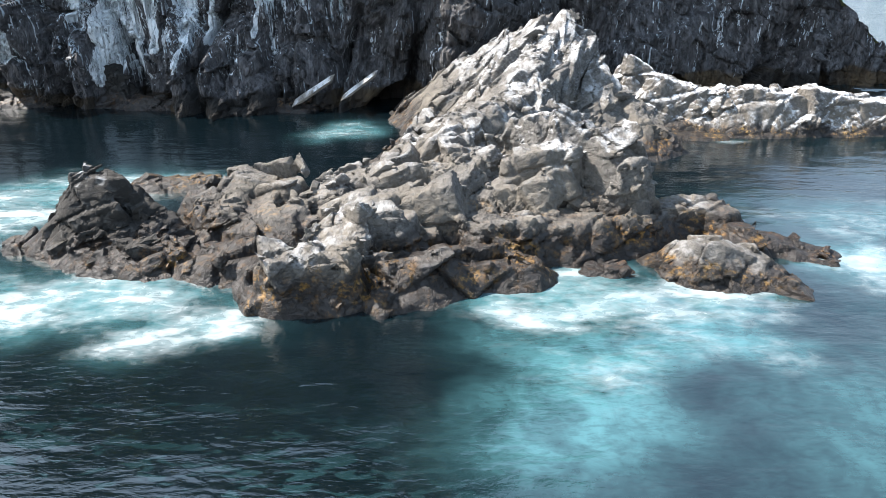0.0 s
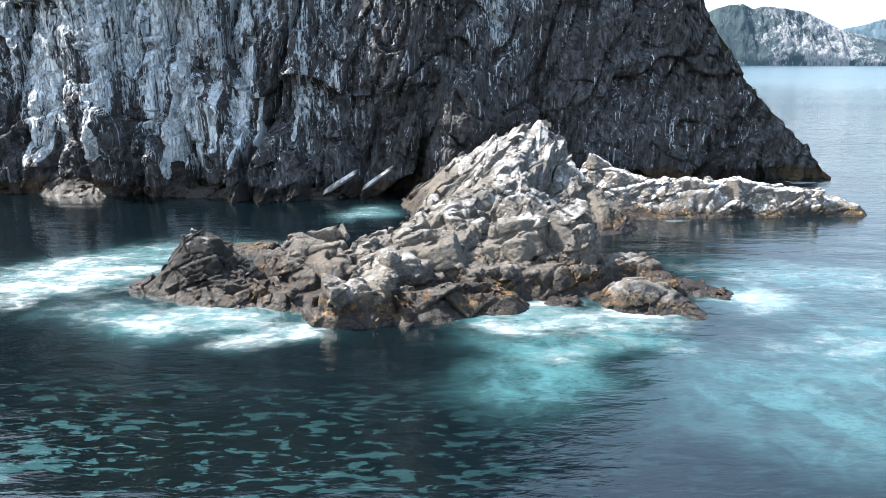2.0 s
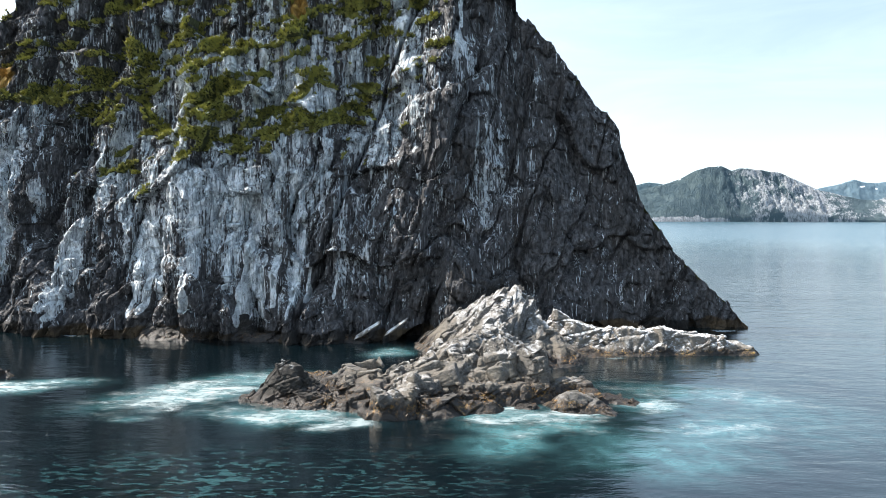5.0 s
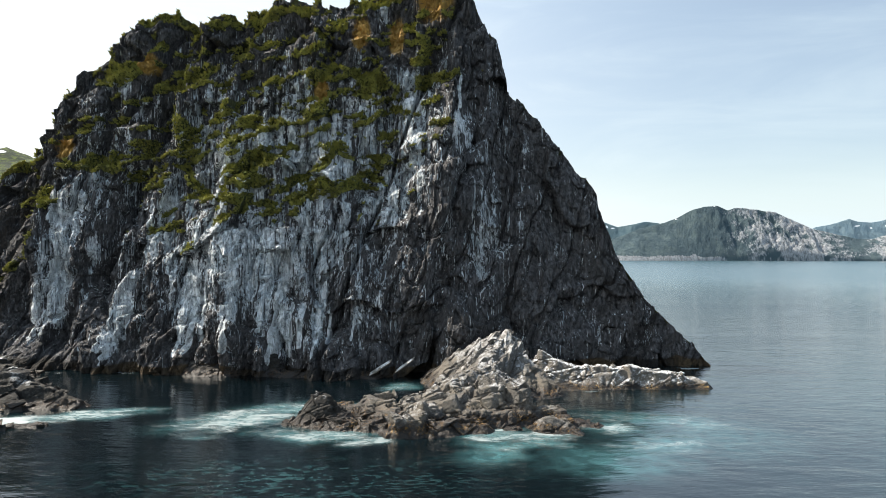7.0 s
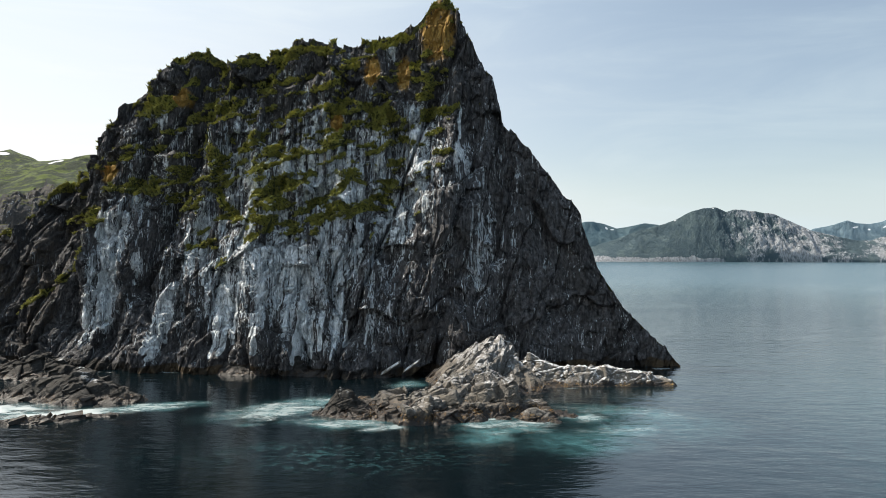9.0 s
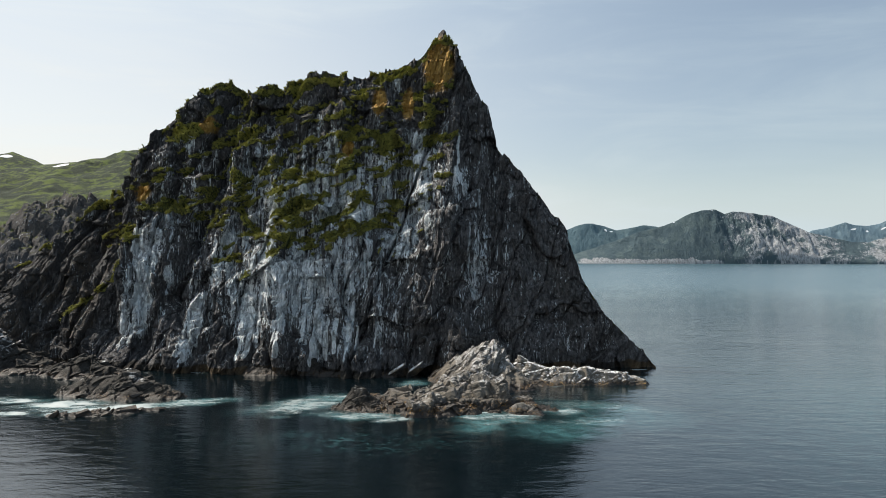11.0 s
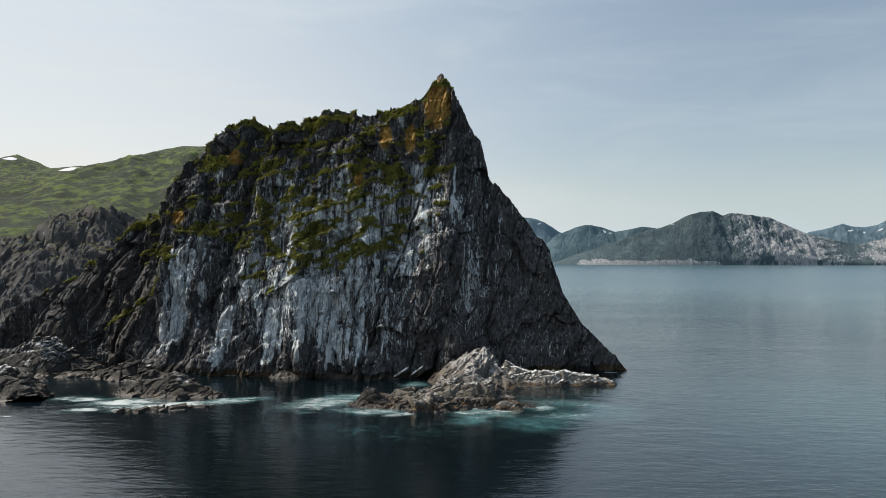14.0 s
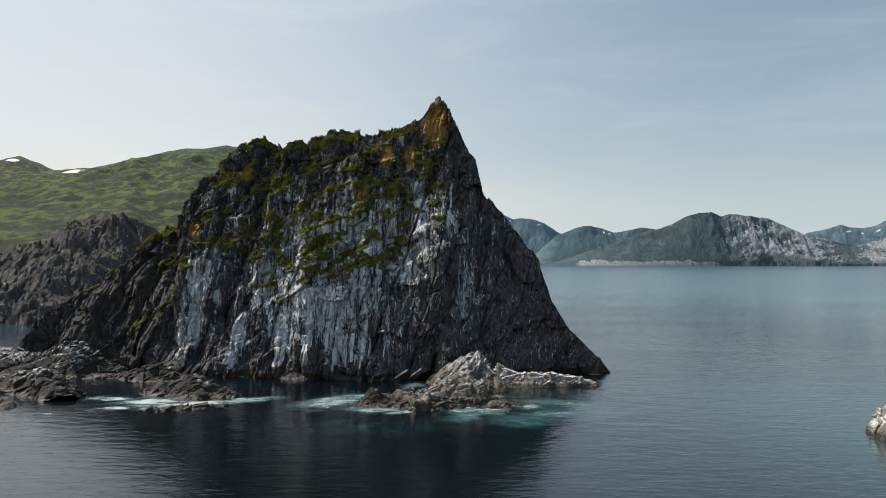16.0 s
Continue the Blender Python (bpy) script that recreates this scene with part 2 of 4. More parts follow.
ROCK = islet_rock_material("weathered grey rock", 0.60, 2.8, 0.43, (0.095, 0.046, 0.010), (0.60, 0.82))
PALE_ROCK = islet_rock_material("bird-whitened rock", 1.7, 1.5, 0.46)
WHITE_ROCK = islet_rock_material("white slab rock", 2.6, 0.2, 0.7)
DARK_ROCK = islet_rock_material("dark shore rock", 0.8, 1.8, 0.068, (0.06, 0.028, 0.009), (0.70, 0.82))
BOULDER_ROCK = islet_rock_material("smooth grey boulder rock", 0.3, 1.2, 0.36, (0.11, 0.055, 0.012))
CLIFF, SEA = cliff_material(), sea_material()
TURF = grass_material("ledge grass", (0.11, 0.122, 0.042), (0.33, 0.35, 0.105), 0.25)
HILL = hill_material("green mountain side", (0.020, 0.032, 0.014), (0.098, 0.135, 0.020), (0.06, 0.06, 0.055), 10.0, 0.050)
# Aerial haze is painted into these base colours, paler and bluer with distance.
NEAR_RANGE = hill_material("haze-tinted wooded coast", (0.050, 0.084, 0.102), (0.078, 0.116, 0.126), (0.38, 0.40, 0.425), 16.0, 0.020)
MID_RANGE = hill_material("haze-tinted wooded hills", (0.088, 0.150, 0.180), (0.115, 0.178, 0.200), (0.26, 0.28, 0.29), 12.0, 0.016)
FAR_RANGE = hill_material("haze-tinted far mountains", (0.130, 0.205, 0.255), (0.160, 0.235, 0.275), (0.26, 0.29, 0.30), 12.0, 0.014)

# ---- noise and cells on arrays ----


def chance(ix, iy, seed):
    h = np.asarray(ix).astype(np.int32).astype(np.uint32) * np.uint32(374761393) + np.asarray(iy).astype(np.int32).astype(np.uint32) * np.uint32(668265263) + np.uint32(seed * 974634777 & 0xFFFFFFFF)
    h = (h ^ (h >> np.uint32(13))) * np.uint32(1274126177)
    h = (h ^ (h >> np.uint32(16))) * np.uint32(2246822519)
    return ((h ^ (h >> np.uint32(15))) & np.uint32(0xFFFFFF)) / float(0x1000000)


def smooth_noise(x, y, seed):
    ix, iy = np.floor(x), np.floor(y)
    fx, fy = x - ix, y - iy
    ux, uy = fx * fx * fx * (fx * (fx * 6 - 15) + 10), fy * fy * fy * (fy * (fy * 6 - 15) + 10)
    a, b = chance(ix, iy, seed), chance(ix + 1, iy, seed)
    c, d = chance(ix, iy + 1, seed), chance(ix + 1, iy + 1, seed)
    return 2 * ((a * (1 - ux) + b * ux) * (1 - uy) + (c * (1 - ux) + d * ux) * uy) - 1


def fractal(x, y, seed, octaves=5, gain=0.5):
    total, amp, norm = np.zeros_like(x), 1.0, 0.0
    for k in range(octaves):
        total += amp * smooth_noise(x * 2 ** k + 17.3 * k, y * 2 ** k - 9.1 * k, seed + k)
        norm, amp = norm + amp, amp * gain
    return total / norm


def step(a, b, v):
    q = np.clip((v - a) / (b - a), 0, 1)
    return q * q * (3 - 2 * q)


def sheet(name, x, y, z, mat, keep=None, marks=None, parent=None, smooth=False):
    """One mesh from a grid of places; keep: which corners are wanted."""
    rows, cols = x.shape
    idx = np.arange(rows * cols).reshape(rows, cols)
    quads = np.stack([idx[:-1, :-1], idx[:-1, 1:], idx[1:, 1:], idx[1:, :-1]], -1).reshape(-1, 4)
    co = np.stack([x, y, z], -1).reshape(-1, 3)
    marks = {k: v.reshape(-1) for k, v in (marks or {}).items()}
    if keep is not None:
        quads = quads[keep.reshape(-1)[quads].any(1)]
        used, inverse = np.unique(quads, return_inverse=True)
        quads, co = inverse.reshape(-1, 4), co[used]
        marks = {k: v[used] for k, v in marks.items()}
    return linked(name, co, quads, mat, marks, parent, smooth)


def linked(name, co, faces, mat, marks=None, parent=None, smooth=False):
    me = bpy.data.meshes.new(name)
    n, k = faces.shape
    me.vertices.add(len(co))
    me.vertices.foreach_set("co", co.astype(np.float32).ravel())
    me.loops.add(n * k)
    me.loops.foreach_set("vertex_index", faces.astype(np.int32).ravel())
    me.polygons.add(n)
    me.polygons.foreach_set("loop_start", np.arange(0, n * k, k, dtype=np.int32))
    me.polygons.foreach_set("use_smooth", np.full(n, smooth))
    for key, v in (marks or {}).items():
        me.attributes.new(key, "FLOAT", "POINT").data.foreach_set("value", v.astype(np.float32))
    me.update(calc_edges=True)
    me.validate()
    me.materials.append(mat)
    ob = new(name, me)
    ob.parent = parent
    return ob


# ---- rocks in the sea: crests with steep broken sides ----


def crest(a, b, width, drop_left, drop_right=None):
    """A crest line from a to b (x, y, z), flat to its width, falling away on its sides."""
    drop_right = drop_right or drop_left
    (ax, ay, az), (bx, by, bz) = a, b

    def height(x, y):
        dx, dy = bx - ax, by - ay
        q = np.clip(((x - ax) * dx + (y - ay) * dy) / max(dx * dx + dy * dy, 1e-6), 0, 1)
        ox, oy = x - (ax + q * dx), y - (ay + q * dy)
        side = dx * oy - dy * ox
        away = np.maximum(np.hypot(ox, oy) - width, 0)
        return az + q * (bz - az) - away * np.where(side > 0, drop_left, drop_right)
    return height


def joint_blocks(u, v, w, sizes, lift, tilt, groove, seed):
    """How far each block of a jointed rock stands proud: three sets of joints, staggered from layer to layer."""
    su, sv, sw = sizes
    u = u + 0.30 * su * np.sin(v / sv * 0.9 + w / sw * 0.35 + seed) + 0.12 * su * np.sin(v / sv * 2.7 - w / sw * 1.3)
    v = v + 0.28 * sv * np.sin(u / su * 0.8 - w / sw * 0.5 + 2 * seed) + 0.12 * sv * np.sin(u / su * 2.3 + w / sw * 1.1)
    w = w + 0.25 * sw * np.sin(u / su * 0.6 + v / sv * 0.7 + 3 * seed) + 0.10 * sw * np.sin(u / su * 1.9 - v / sv * 1.7)
    lw = w / sw
    k = np.floor(lw)
    lv = v / sv + 7 * chance(k, k * 0 + 3, seed)
    j = np.floor(lv)
    lu = u / su + 7 * chance(k, j, seed + 1)
    i = np.floor(lu)
    fu, fv, fw = lu - i - 0.5, lv - j - 0.5, lw - k - 0.5
    border = np.minimum(np.minimum((0.5 - np.abs(fu)) * su, (0.5 - np.abs(fv)) * sv), (0.5 - np.abs(fw)) * sw)
    r1, r2, r3 = (chance(i + 57 * k, j + 31 * k, seed + 2 + n) for n in range(3))
    out = (r1 - 0.5) * 2 * lift + (fu * su * (r2 - 0.5) + fv * sv * (r3 - 0.5)) * tilt * 2
    return out - groove * step(0.11 * sw, 0.0, border)


def frame_of(ahead, up):
    """Three axes: along the bedding, across it, and out of it."""
    ahead = np.array(ahead) / np.linalg.norm(ahead)
    up = np.array(up) - ahead * np.dot(ahead, up)
    up = up / np.linalg.norm(up)
    return ahead, np.cross(up, ahead), up


STEEP_BEDS = frame_of((0.60, 0.30, 0.72), (-0.62, -0.35, 0.70))
LOW_BEDS = frame_of((0.80, 0.40, 0.30), (-0.30, -0.20, 0.95))


def skin(field, x0, y0, z0, grain):
    """The zero surface of a field on a grid, as places and four-cornered faces."""
    inside = field < 0
    nx, ny, nz = field.shape
    count = np.zeros((nx - 1, ny - 1, nz - 1), np.int8)
    corners = [(a, b, c) for a in (0, 1) for b in (0, 1) for c in (0, 1)]
    for a, b, c in corners:
        count += inside[a:nx - 1 + a, b:ny - 1 + b, c:nz - 1 + c]
    ci, cj, ck = np.nonzero((count > 0) & (count < 8))
    number = np.full(count.shape, -1, np.int32)
    number[ci, cj, ck] = np.arange(len(ci))
    total, hits = np.zeros((len(ci), 3)), np.zeros(len(ci))
    for p in corners:
        for axis in range(3):
            if p[axis]:
                continue
            q = list(p)
            q[axis] = 1
            va, vb = field[ci + p[0], cj + p[1], ck + p[2]], field[ci + q[0], cj + q[1], ck + q[2]]
            cross = (va < 0) != (vb < 0)
            share = np.where(cross, va / np.where(cross, va - vb, 1), 0)
            at = np.tile(np.array(p, float), (len(ci), 1))
            at[:, axis] += share
            total += at * cross[:, None]
            hits += cross
    co = (np.stack([ci, cj, ck], -1) + total / hits[:, None]) * grain + [x0, y0, z0]
    faces = []
    for axis in range(3):
        lo, hi = [slice(1, -1)] * 3, [slice(1, -1)] * 3
        lo[axis], hi[axis] = slice(0, -1), slice(1, None)
        va, vb = inside[tuple(lo)], inside[tuple(hi)]
        e = np.stack(np.nonzero(va != vb), -1)
        out = va[tuple(e.T)]
        o1, o2 = [n for n in range(3) if n != axis]
        base = e.copy()
        base[:, o1] += 1
        base[:, o2] += 1
        quad = []
        for d1, d2 in ((-1, -1), (0, -1), (0, 0), (-1, 0)):
            c = base.copy()
            c[:, o1] += d1
            c[:, o2] += d2
            quad.append(number[c[:, 0], c[:, 1], c[:, 2]])
        quad = np.stack(quad, -1)
        flip = out if axis == 1 else ~out
        quad[flip] = quad[flip][:, ::-1]
        faces.append(quad)
    faces = np.concatenate(faces)
    return co, faces[(faces >= 0).all(1)]


def rock_mass(name, crests, box, grain, seed, mat, pieces, sizes, block=3.0, label="", group="", steep_from=None, relief=1.0):
    """A jointed, broken rock under a set of crests, down to just below the water."""
    x0, x1, y0, y1 = box
    gx_, gy_ = np.arange(x0, x1, grain), np.arange(y0, y1, grain)
    x, y = np.meshgrid(gx_, gy_, indexing="ij")

    def envelope(px, py):
        return np.maximum.reduce([c(px, py) for c in crests])

    wx = x + 0.7 * fractal(x / 3.5, y / 3.5, seed + 40, 3)
    wy = y + 0.7 * fractal(x / 3.5, y / 3.5, seed + 50, 3)
    env = envelope(wx, wy) + 0.35 * fractal(x / 2.5, y / 2.5, seed + 60, 3)
    sx, sy = np.gradient(env, grain)
    norm = np.minimum(np.sqrt(1 + sx ** 2 + sy ** 2), 3.2)
    high = np.arange(-1.0, env.max() + 1.3, grain)
    field = ((high[None, None, :] - env[:, :, None]) / norm[:, :, None] + 0.30).astype(np.float32)
    bi, bj, bk = np.nonzero(np.abs(field) < 1.35)
    rise = np.clip((high[bk] + 1.0) / 3.0, 0.35, 1) * step(-1.5, 0.2, env)[bi, bj]
    px, py, pz = gx_[bi], gy_[bj], high[bk]
    coarse = 0.35 + 1.1 * step(-0.6, 0.9, np.sin(px * 0.55 + pz * 0.3 + seed) + np.sin(py * 0.47 - px * 0.23 + pz * 0.5))     # shattered here, whole there
    push = np.zeros_like(px)
    tilted = px < -1e9 if steep_from is None else py + 1.3 * np.sin(px * 0.9) + 0.8 * np.sin(px * 2.1 + pz) > steep_from
    for sel, axes, shape, calm in ((~tilted, LOW_BEDS, (1.6, 1.15, 0.9), 1.0), (tilted, STEEP_BEDS, (5.0, 1.0, 0.5), 0.62)):
        if not sel.any():
            continue
        u, v, w = (px[sel] * ax_[0] + py[sel] * ax_[1] + pz[sel] * ax_[2] for ax_ in axes)
        for scale, lift, tilt, groove, n in ((1.0, 0.15, 0.26, 0.17, 0), (0.42, 0.12, 0.30, 0.11, 11), (0.17, 0.09, 0.22, 0.05, 23)):
            b = block * scale
            more = joint_blocks(u, v, w, [b * k for k in shape], calm * lift * b, calm * tilt, groove * b ** 0.6, seed + n)
            push[sel] += more if n == 0 else more * coarse[sel] * calm
    field[bi, bj, bk] -= (push * rise * relief).astype(np.float32)
    co, faces = skin(field, x0, y0, -1.0, grain)
    co = co + 0.035 * np.stack([fractal(co[:, 0] * 1.8 + co[:, 2], co[:, 1] * 1.8 - co[:, 2], seed + 70 + n, 3) for n in range(3)], -1)
    thing = tagged(new(name), label, "rock", group)
    thing.location = ((x0 + x1) / 2, (y0 + y1) / 2, 0)
    linked("rock_body", co - np.array(thing.location), faces, mat, None, thing)
    blocks(thing, co, mat, pieces, sizes, seed, LOW_BEDS if steep_from is None else STEEP_BEDS)
    return thing


def angular_block(rng, k):
    """One broken block: a box with shifted and cut corners."""
    bm = bmesh.new()
    for sx in (-1, 1):
        for sy in (-1, 1):
            for sz in (-1, 1):
                at = np.array([0.62 * sx, 0.5 * sy, 0.42 * sz]) * rng.uniform(0.55, 1.15, 3)
                if rng.random() < 0.6:
                    for axis in range(3):
                        cut = at.copy()
                        cut[axis] *= rng.uniform(0.15, 0.7)
                        bm.verts.new(cut)
                else:
                    bm.verts.new(at)
    done = bmesh.ops.convex_hull(bm, input=bm.verts)
    bmesh.ops.delete(bm, geom=[v for v in bm.verts if not v.link_faces], context="VERTS")
    me = bpy.data.meshes.new("rock_block")
    bm.to_mesh(me)
    bm.free()
    return me


BLOCK_SHAPES = [angular_block(np.random.default_rng(900 + k), k) for k in range(18)]


def blocks(thing, co, mat, count, sizes, seed, beds):
    """Loose stones lodged on a rock, lying with its beds."""
    rng = np.random.default_rng(seed)
    spots = np.flatnonzero(co[:, 2] > 0.5)
    placed = []
    for i in rng.choice(spots, min(len(spots), count * 8), False) if len(spots) else ():
        if len(placed) >= count:
            break
        s_ = sizes[0] + (sizes[1] - sizes[0]) * rng.random() ** 2.5
        px, py, pz = co[i]
        if any((px - a) ** 2 + (py - b) ** 2 < (0.5 * (s_ + c)) ** 2 for a, b, c in placed):
            continue
        placed.append((px, py, s_))
        up = (Vector(beds[2]) + Vector(rng.normal(0, 0.16, 3))).normalized()
        ahead = (Vector(beds[0]) + Vector(rng.normal(0, 0.2, 3))).normalized()
        up = (up - ahead * up.dot(ahead)).normalized()
        turn = Matrix((ahead, up.cross(ahead), up)).transposed().to_4x4()
        ob = new("rock_block", shaped(BLOCK_SHAPES[rng.integers(len(BLOCK_SHAPES))], mat))
        ob.parent = thing
        at = Vector((px, py, pz)) - thing.location - Vector((0, 0, 0.22 * s_))
        ob.matrix_local = Matrix.Translation(at) @ turn @ Matrix.Diagonal((s_ * rng.uniform(1.0, 1.6), s_ * rng.uniform(0.7, 1.0), s_ * rng.uniform(0.5, 0.8), 1))


SHAPED = {}


def shaped(me, mat):
    """The same block shape in another rock."""
    key = (me.name, mat.name)
    if key not in SHAPED:
        SHAPED[key] = me.copy()
        SHAPED[key].materials.clear()
        SHAPED[key].materials.append(mat)
    return SHAPED[key]


# ---- the sea: one sheet to the horizon ----


def graded(lo, fine_lo, fine_hi, hi, grain, growth=1.09):
    """Stops from lo to hi, evenly fine in the middle and growing outwards."""
    mid = np.arange(fine_lo, fine_hi, grain)
    out, g = [mid[-1]], grain
    while out[-1] < hi:
        g *= growth
        out.append(out[-1] + g)
    back_, g = [mid[0]], grain
    while back_[-1] > lo:
        g *= growth
        back_.append(back_[-1] - g)
    return np.concatenate([back_[:0:-1], mid, out[1:]])


def patch(x, y, cx, cy, rx, ry, turn=0.0):
    """A soft oval of churned water or painted sky sheen, 1 in its middle."""
    c, s_ = math.cos(radians(turn)), math.sin(radians(turn))
    u, v = ((x - cx) * c + (y - cy) * s_) / rx, (-(x - cx) * s_ + (y - cy) * c) / ry
    return np.exp(-(u * u + v * v) * 1.2)


def build_sea():
    x, y = np.meshgrid(graded(-5200, -170, 75, 6200, 0.7), graded(-900, 12, 118, 4780, 0.6))
    z = 0.10 * fractal(x / 9.0 + y / 30.0, y / 5.0, 301, 3) * np.exp(-np.hypot(x, y - 40) / 160)
    wx = x + 3.0 * fractal(x / 7, y / 7, 311, 3)
    wy = y + 3.0 * fractal(x / 7, y / 7, 321, 3)
    foam, milk_and_sheen = np.zeros_like(x), np.zeros_like(x)
    for cx, cy, rx, ry, turn, white, green in (
            (-43, 49, 16, 8, 30, 0.90, 0.80), (-36, 58, 11, 7, 20, 0.65, 0.8), (-25, 38, 13, 5.5, -10, 0.72, 0.8),
            (-16, 33.5, 5.5, 3.5, 40, 0.85, 0.75), (-12, 82, 6, 4, 40, 0.55, 0.9), (8, 37.5, 9.5, 3, 8, 0.80, 0.85),
            # The oval at 150, 20 paints sky reflection into the open water's colour.
            (9, 31, 8, 6, 0, 0.34, 0.85), (6, 26, 7, 6, 0, 0.12, 0.75), (17, 38, 8, 4.5, 10, 0.7, 0.75), (10, 41.5, 4, 2, 20, 0.8, 0.8), (16, 33, 9, 4, -20, 0.5, 0.8), (-30, 61, 8, 3, 15, 0.75, 0.8), (43, 48, 20, 8, -20, 0.42, 0.6), (36, 30, 14, 7, 10, 0.42, 0.66), (150, 20, 110, 150, 0, 0.0, 0.34),
            (32, 43, 9, 5, -35, 0.66, 0.75), (46, 38, 26, 20, 0, 0.14, 0.42), (27, 23, 16, 11, 0, 0.12, 0.55), (-22, 62, 5, 3, 0, 0.8, 0.8), (56, 62, 24, 16, 0, 0.05, 0.22)):
        p = patch(wx, wy, cx, cy, rx, ry, turn)
        foam, milk_and_sheen = np.maximum(foam, p * white), np.maximum(milk_and_sheen, p * green)
    for cx, cy, rx, ry, turn, white, green in (
            (-93, 46, 16, 5, 18, 1.35, 0.9), (-76, 53, 15, 4, 15, 0.8, 0.95), (-112, 50, 14, 5, 10, 1.35, 0.9), (-118, 40, 8, 3, 20, 1.0, 0.6), (-100, 40, 12, 4, 12, 1.1, 0.8), (-46, 37, 6, 2, 15, 0.5, 0.4),
            (-127, 56, 13, 4, 0, 0.95, 0.7), (-139, 29, 6, 2, 0, 0.6, 0.3), (-103, 46, 14, 3.5, 10, 0.9, 0.7),
            (-62, 99, 7, 1.6, 0, 0.9, 0.4), (-91, 101, 4, 1.2, 0, 0.8, 0.3), (73, 117, 5, 1.2, 0, 0.9, 0.2),
            (-28, 97, 4, 1.0, 0, 0.8, 0.3), (33, 77, 5, 1.2, -5, 0.55, 0.5), (-115, 82, 8, 1.5, 0, 0.5, 0.4)):
        p = patch(wx, wy, cx, cy, rx, ry, turn)
        foam, milk_and_sheen = np.maximum(foam, p * white), np.maximum(milk_and_sheen, p * green)
    wash = np.abs(y - along(FOOT, x) + 3.5 + 1.5 * fractal(x / 6, y * 0, 331, 3))
    foam = np.maximum(foam, 0.85 * step(2.6, 0.6, wash) * step(0.05, 0.4, fractal(x / 9, y * 0 + 0.2, 341, 3)) * step(-130, -120, x) * step(80, 70, x))
    # Where teal sky reflections are painted on the near water.
    sky_glint = 0.66 * patch(wx, wy, -24, 14, 30, 9)
    ob = sheet("water", x, y, z, SEA, None, {"foam": foam, "milk_and_sheen": milk_and_sheen, "sky_glint": sky_glint}, smooth=True)
    return tagged(ob, "dark teal sea with white surf round the rocks", "sea", kind="structure")


# ---- the great cliff ----
RIDGE = ((-222, 1), (-204, 22), (-179, 42), (-165, 57), (-152, 70), (-146, 72), (-140, 70), (-136, 77), (-130, 86), (-120, 98), (-111, 106),
         (-99, 114), (-92, 117.5), (-83, 111), (-72, 114), (-63, 118), (-46, 119), (-38, 116), (-24, 121), (-12, 124.5), (-5.5, 133), (-2, 135),
         (1.6, 132.5), (4.6, 125.0), (10.3, 113.0), (16.3, 102.5), (20.0, 86), (24.8, 82.2), (30.4, 75), (36.2, 68), (42.0, 61), (47.3, 52.5), (49.9, 43.5), (52.6, 34),
         (59.3, 22), (67.2, 13.5), (75.2, 6.8), (79.8, 0))
FOOT = ((-222, 132), (-204, 124), (-170, 118), (-152, 122), (-140, 116), (-128, 106), (-104, 103), (-60, 100), (-28, 97), (-8, 95.5), (0, 95), (10, 101), (20, 106.5), (45, 111), (79, 113.5))
BROW = ((-222, 136), (-200, 132), (-170, 150), (-152, 156), (-134, 138), (-93, 135), (-46, 136), (-2, 129), (5, 130), (20, 128.5), (45, 123.5), (60, 118.5), (79, 114.5))


def along(table, x):
    return np.interp(x, [a for a, _ in table], [b for _, b in table])


# grassed shelves on the face, as (x, height) from end to end
LOW_SHELVES = (((-98, 47), (-96, 54), (-92, 57), (-84, 65)), ((-86, 63), (-81, 58), (-71, 50)), ((-78, 33), (-68, 42), (-58, 48)),
               ((-52, 52), (-41, 56), (-32, 64), (-19, 63)), ((-46, 47), (-36, 52)), ((-51, 42), (-44, 45)), ((-103, 31), (-98, 40)),
               ((-31, 35), (-28, 38), (-25, 44)), ((-67, 48), (-64, 51)), ((-65, 54), (-58, 61)), ((-55, 50), (-52, 48)), ((-27, 56), (-19, 56)), ((-90, 40), (-87, 42)))
HIGH_SHELVES = (((-71, 64), (-58, 68), (-48, 74)), ((-67, 57), (-48, 62)), ((-84, 66), (-65, 70)), ((-117, 71), (-108, 75)), ((-88, 71), (-86, 76), (-79, 78)),
                ((-115, 64), (-109, 61)), ((-95, 75), (-82, 90), (-59, 109)), ((-86, 73), (-60, 76)), ((-67, 67), (-53, 75), (-45, 71)), ((-67, 52), (-46, 67)),
                ((-45, 92), (-35, 95), (-22, 84)), ((-131, 69), (-107, 74)), ((-125, 63), (-105, 61)), ((-75, 85), (-57, 87)), ((-33, 85), (-24, 84)), ((-47, 78), (-34, 78)))
CREST_SHELVES = (((-112, 89), (-96, 104)), ((-121, 100), (-101, 111)), ((-95, 113), (-85, 108)), ((-70, 99), (-49, 106), (-39, 104)), ((-83, 108), (-59, 115), (-35, 113), (-14, 120)),
                 ((-158, 17), (-136, 31), (-128, 39)), ((-176, 47), (-163, 61), (-149, 69)), ((-18, 78), (-10, 76)), ((-30, 104), (-18, 98)), ((4, 100), (14, 88)))
# clefts as (x, height, x, height, half width, depth)
CLEFTS = ((-86, 112, -94, 72, 4.5, 9.0), (-94, 72, -106, 22, 4.0, 7.0), (-138, 66, -131, 8, 5.0, 11.0), (-20, 80, -13, 54, 3.0, 3.5), (-72, 22, -68, 2, 3.0, 3.0), (-31, 40, -33, 20, 2.5, 3.0), (14, 62, 20, 8, 4.0, 3.0))


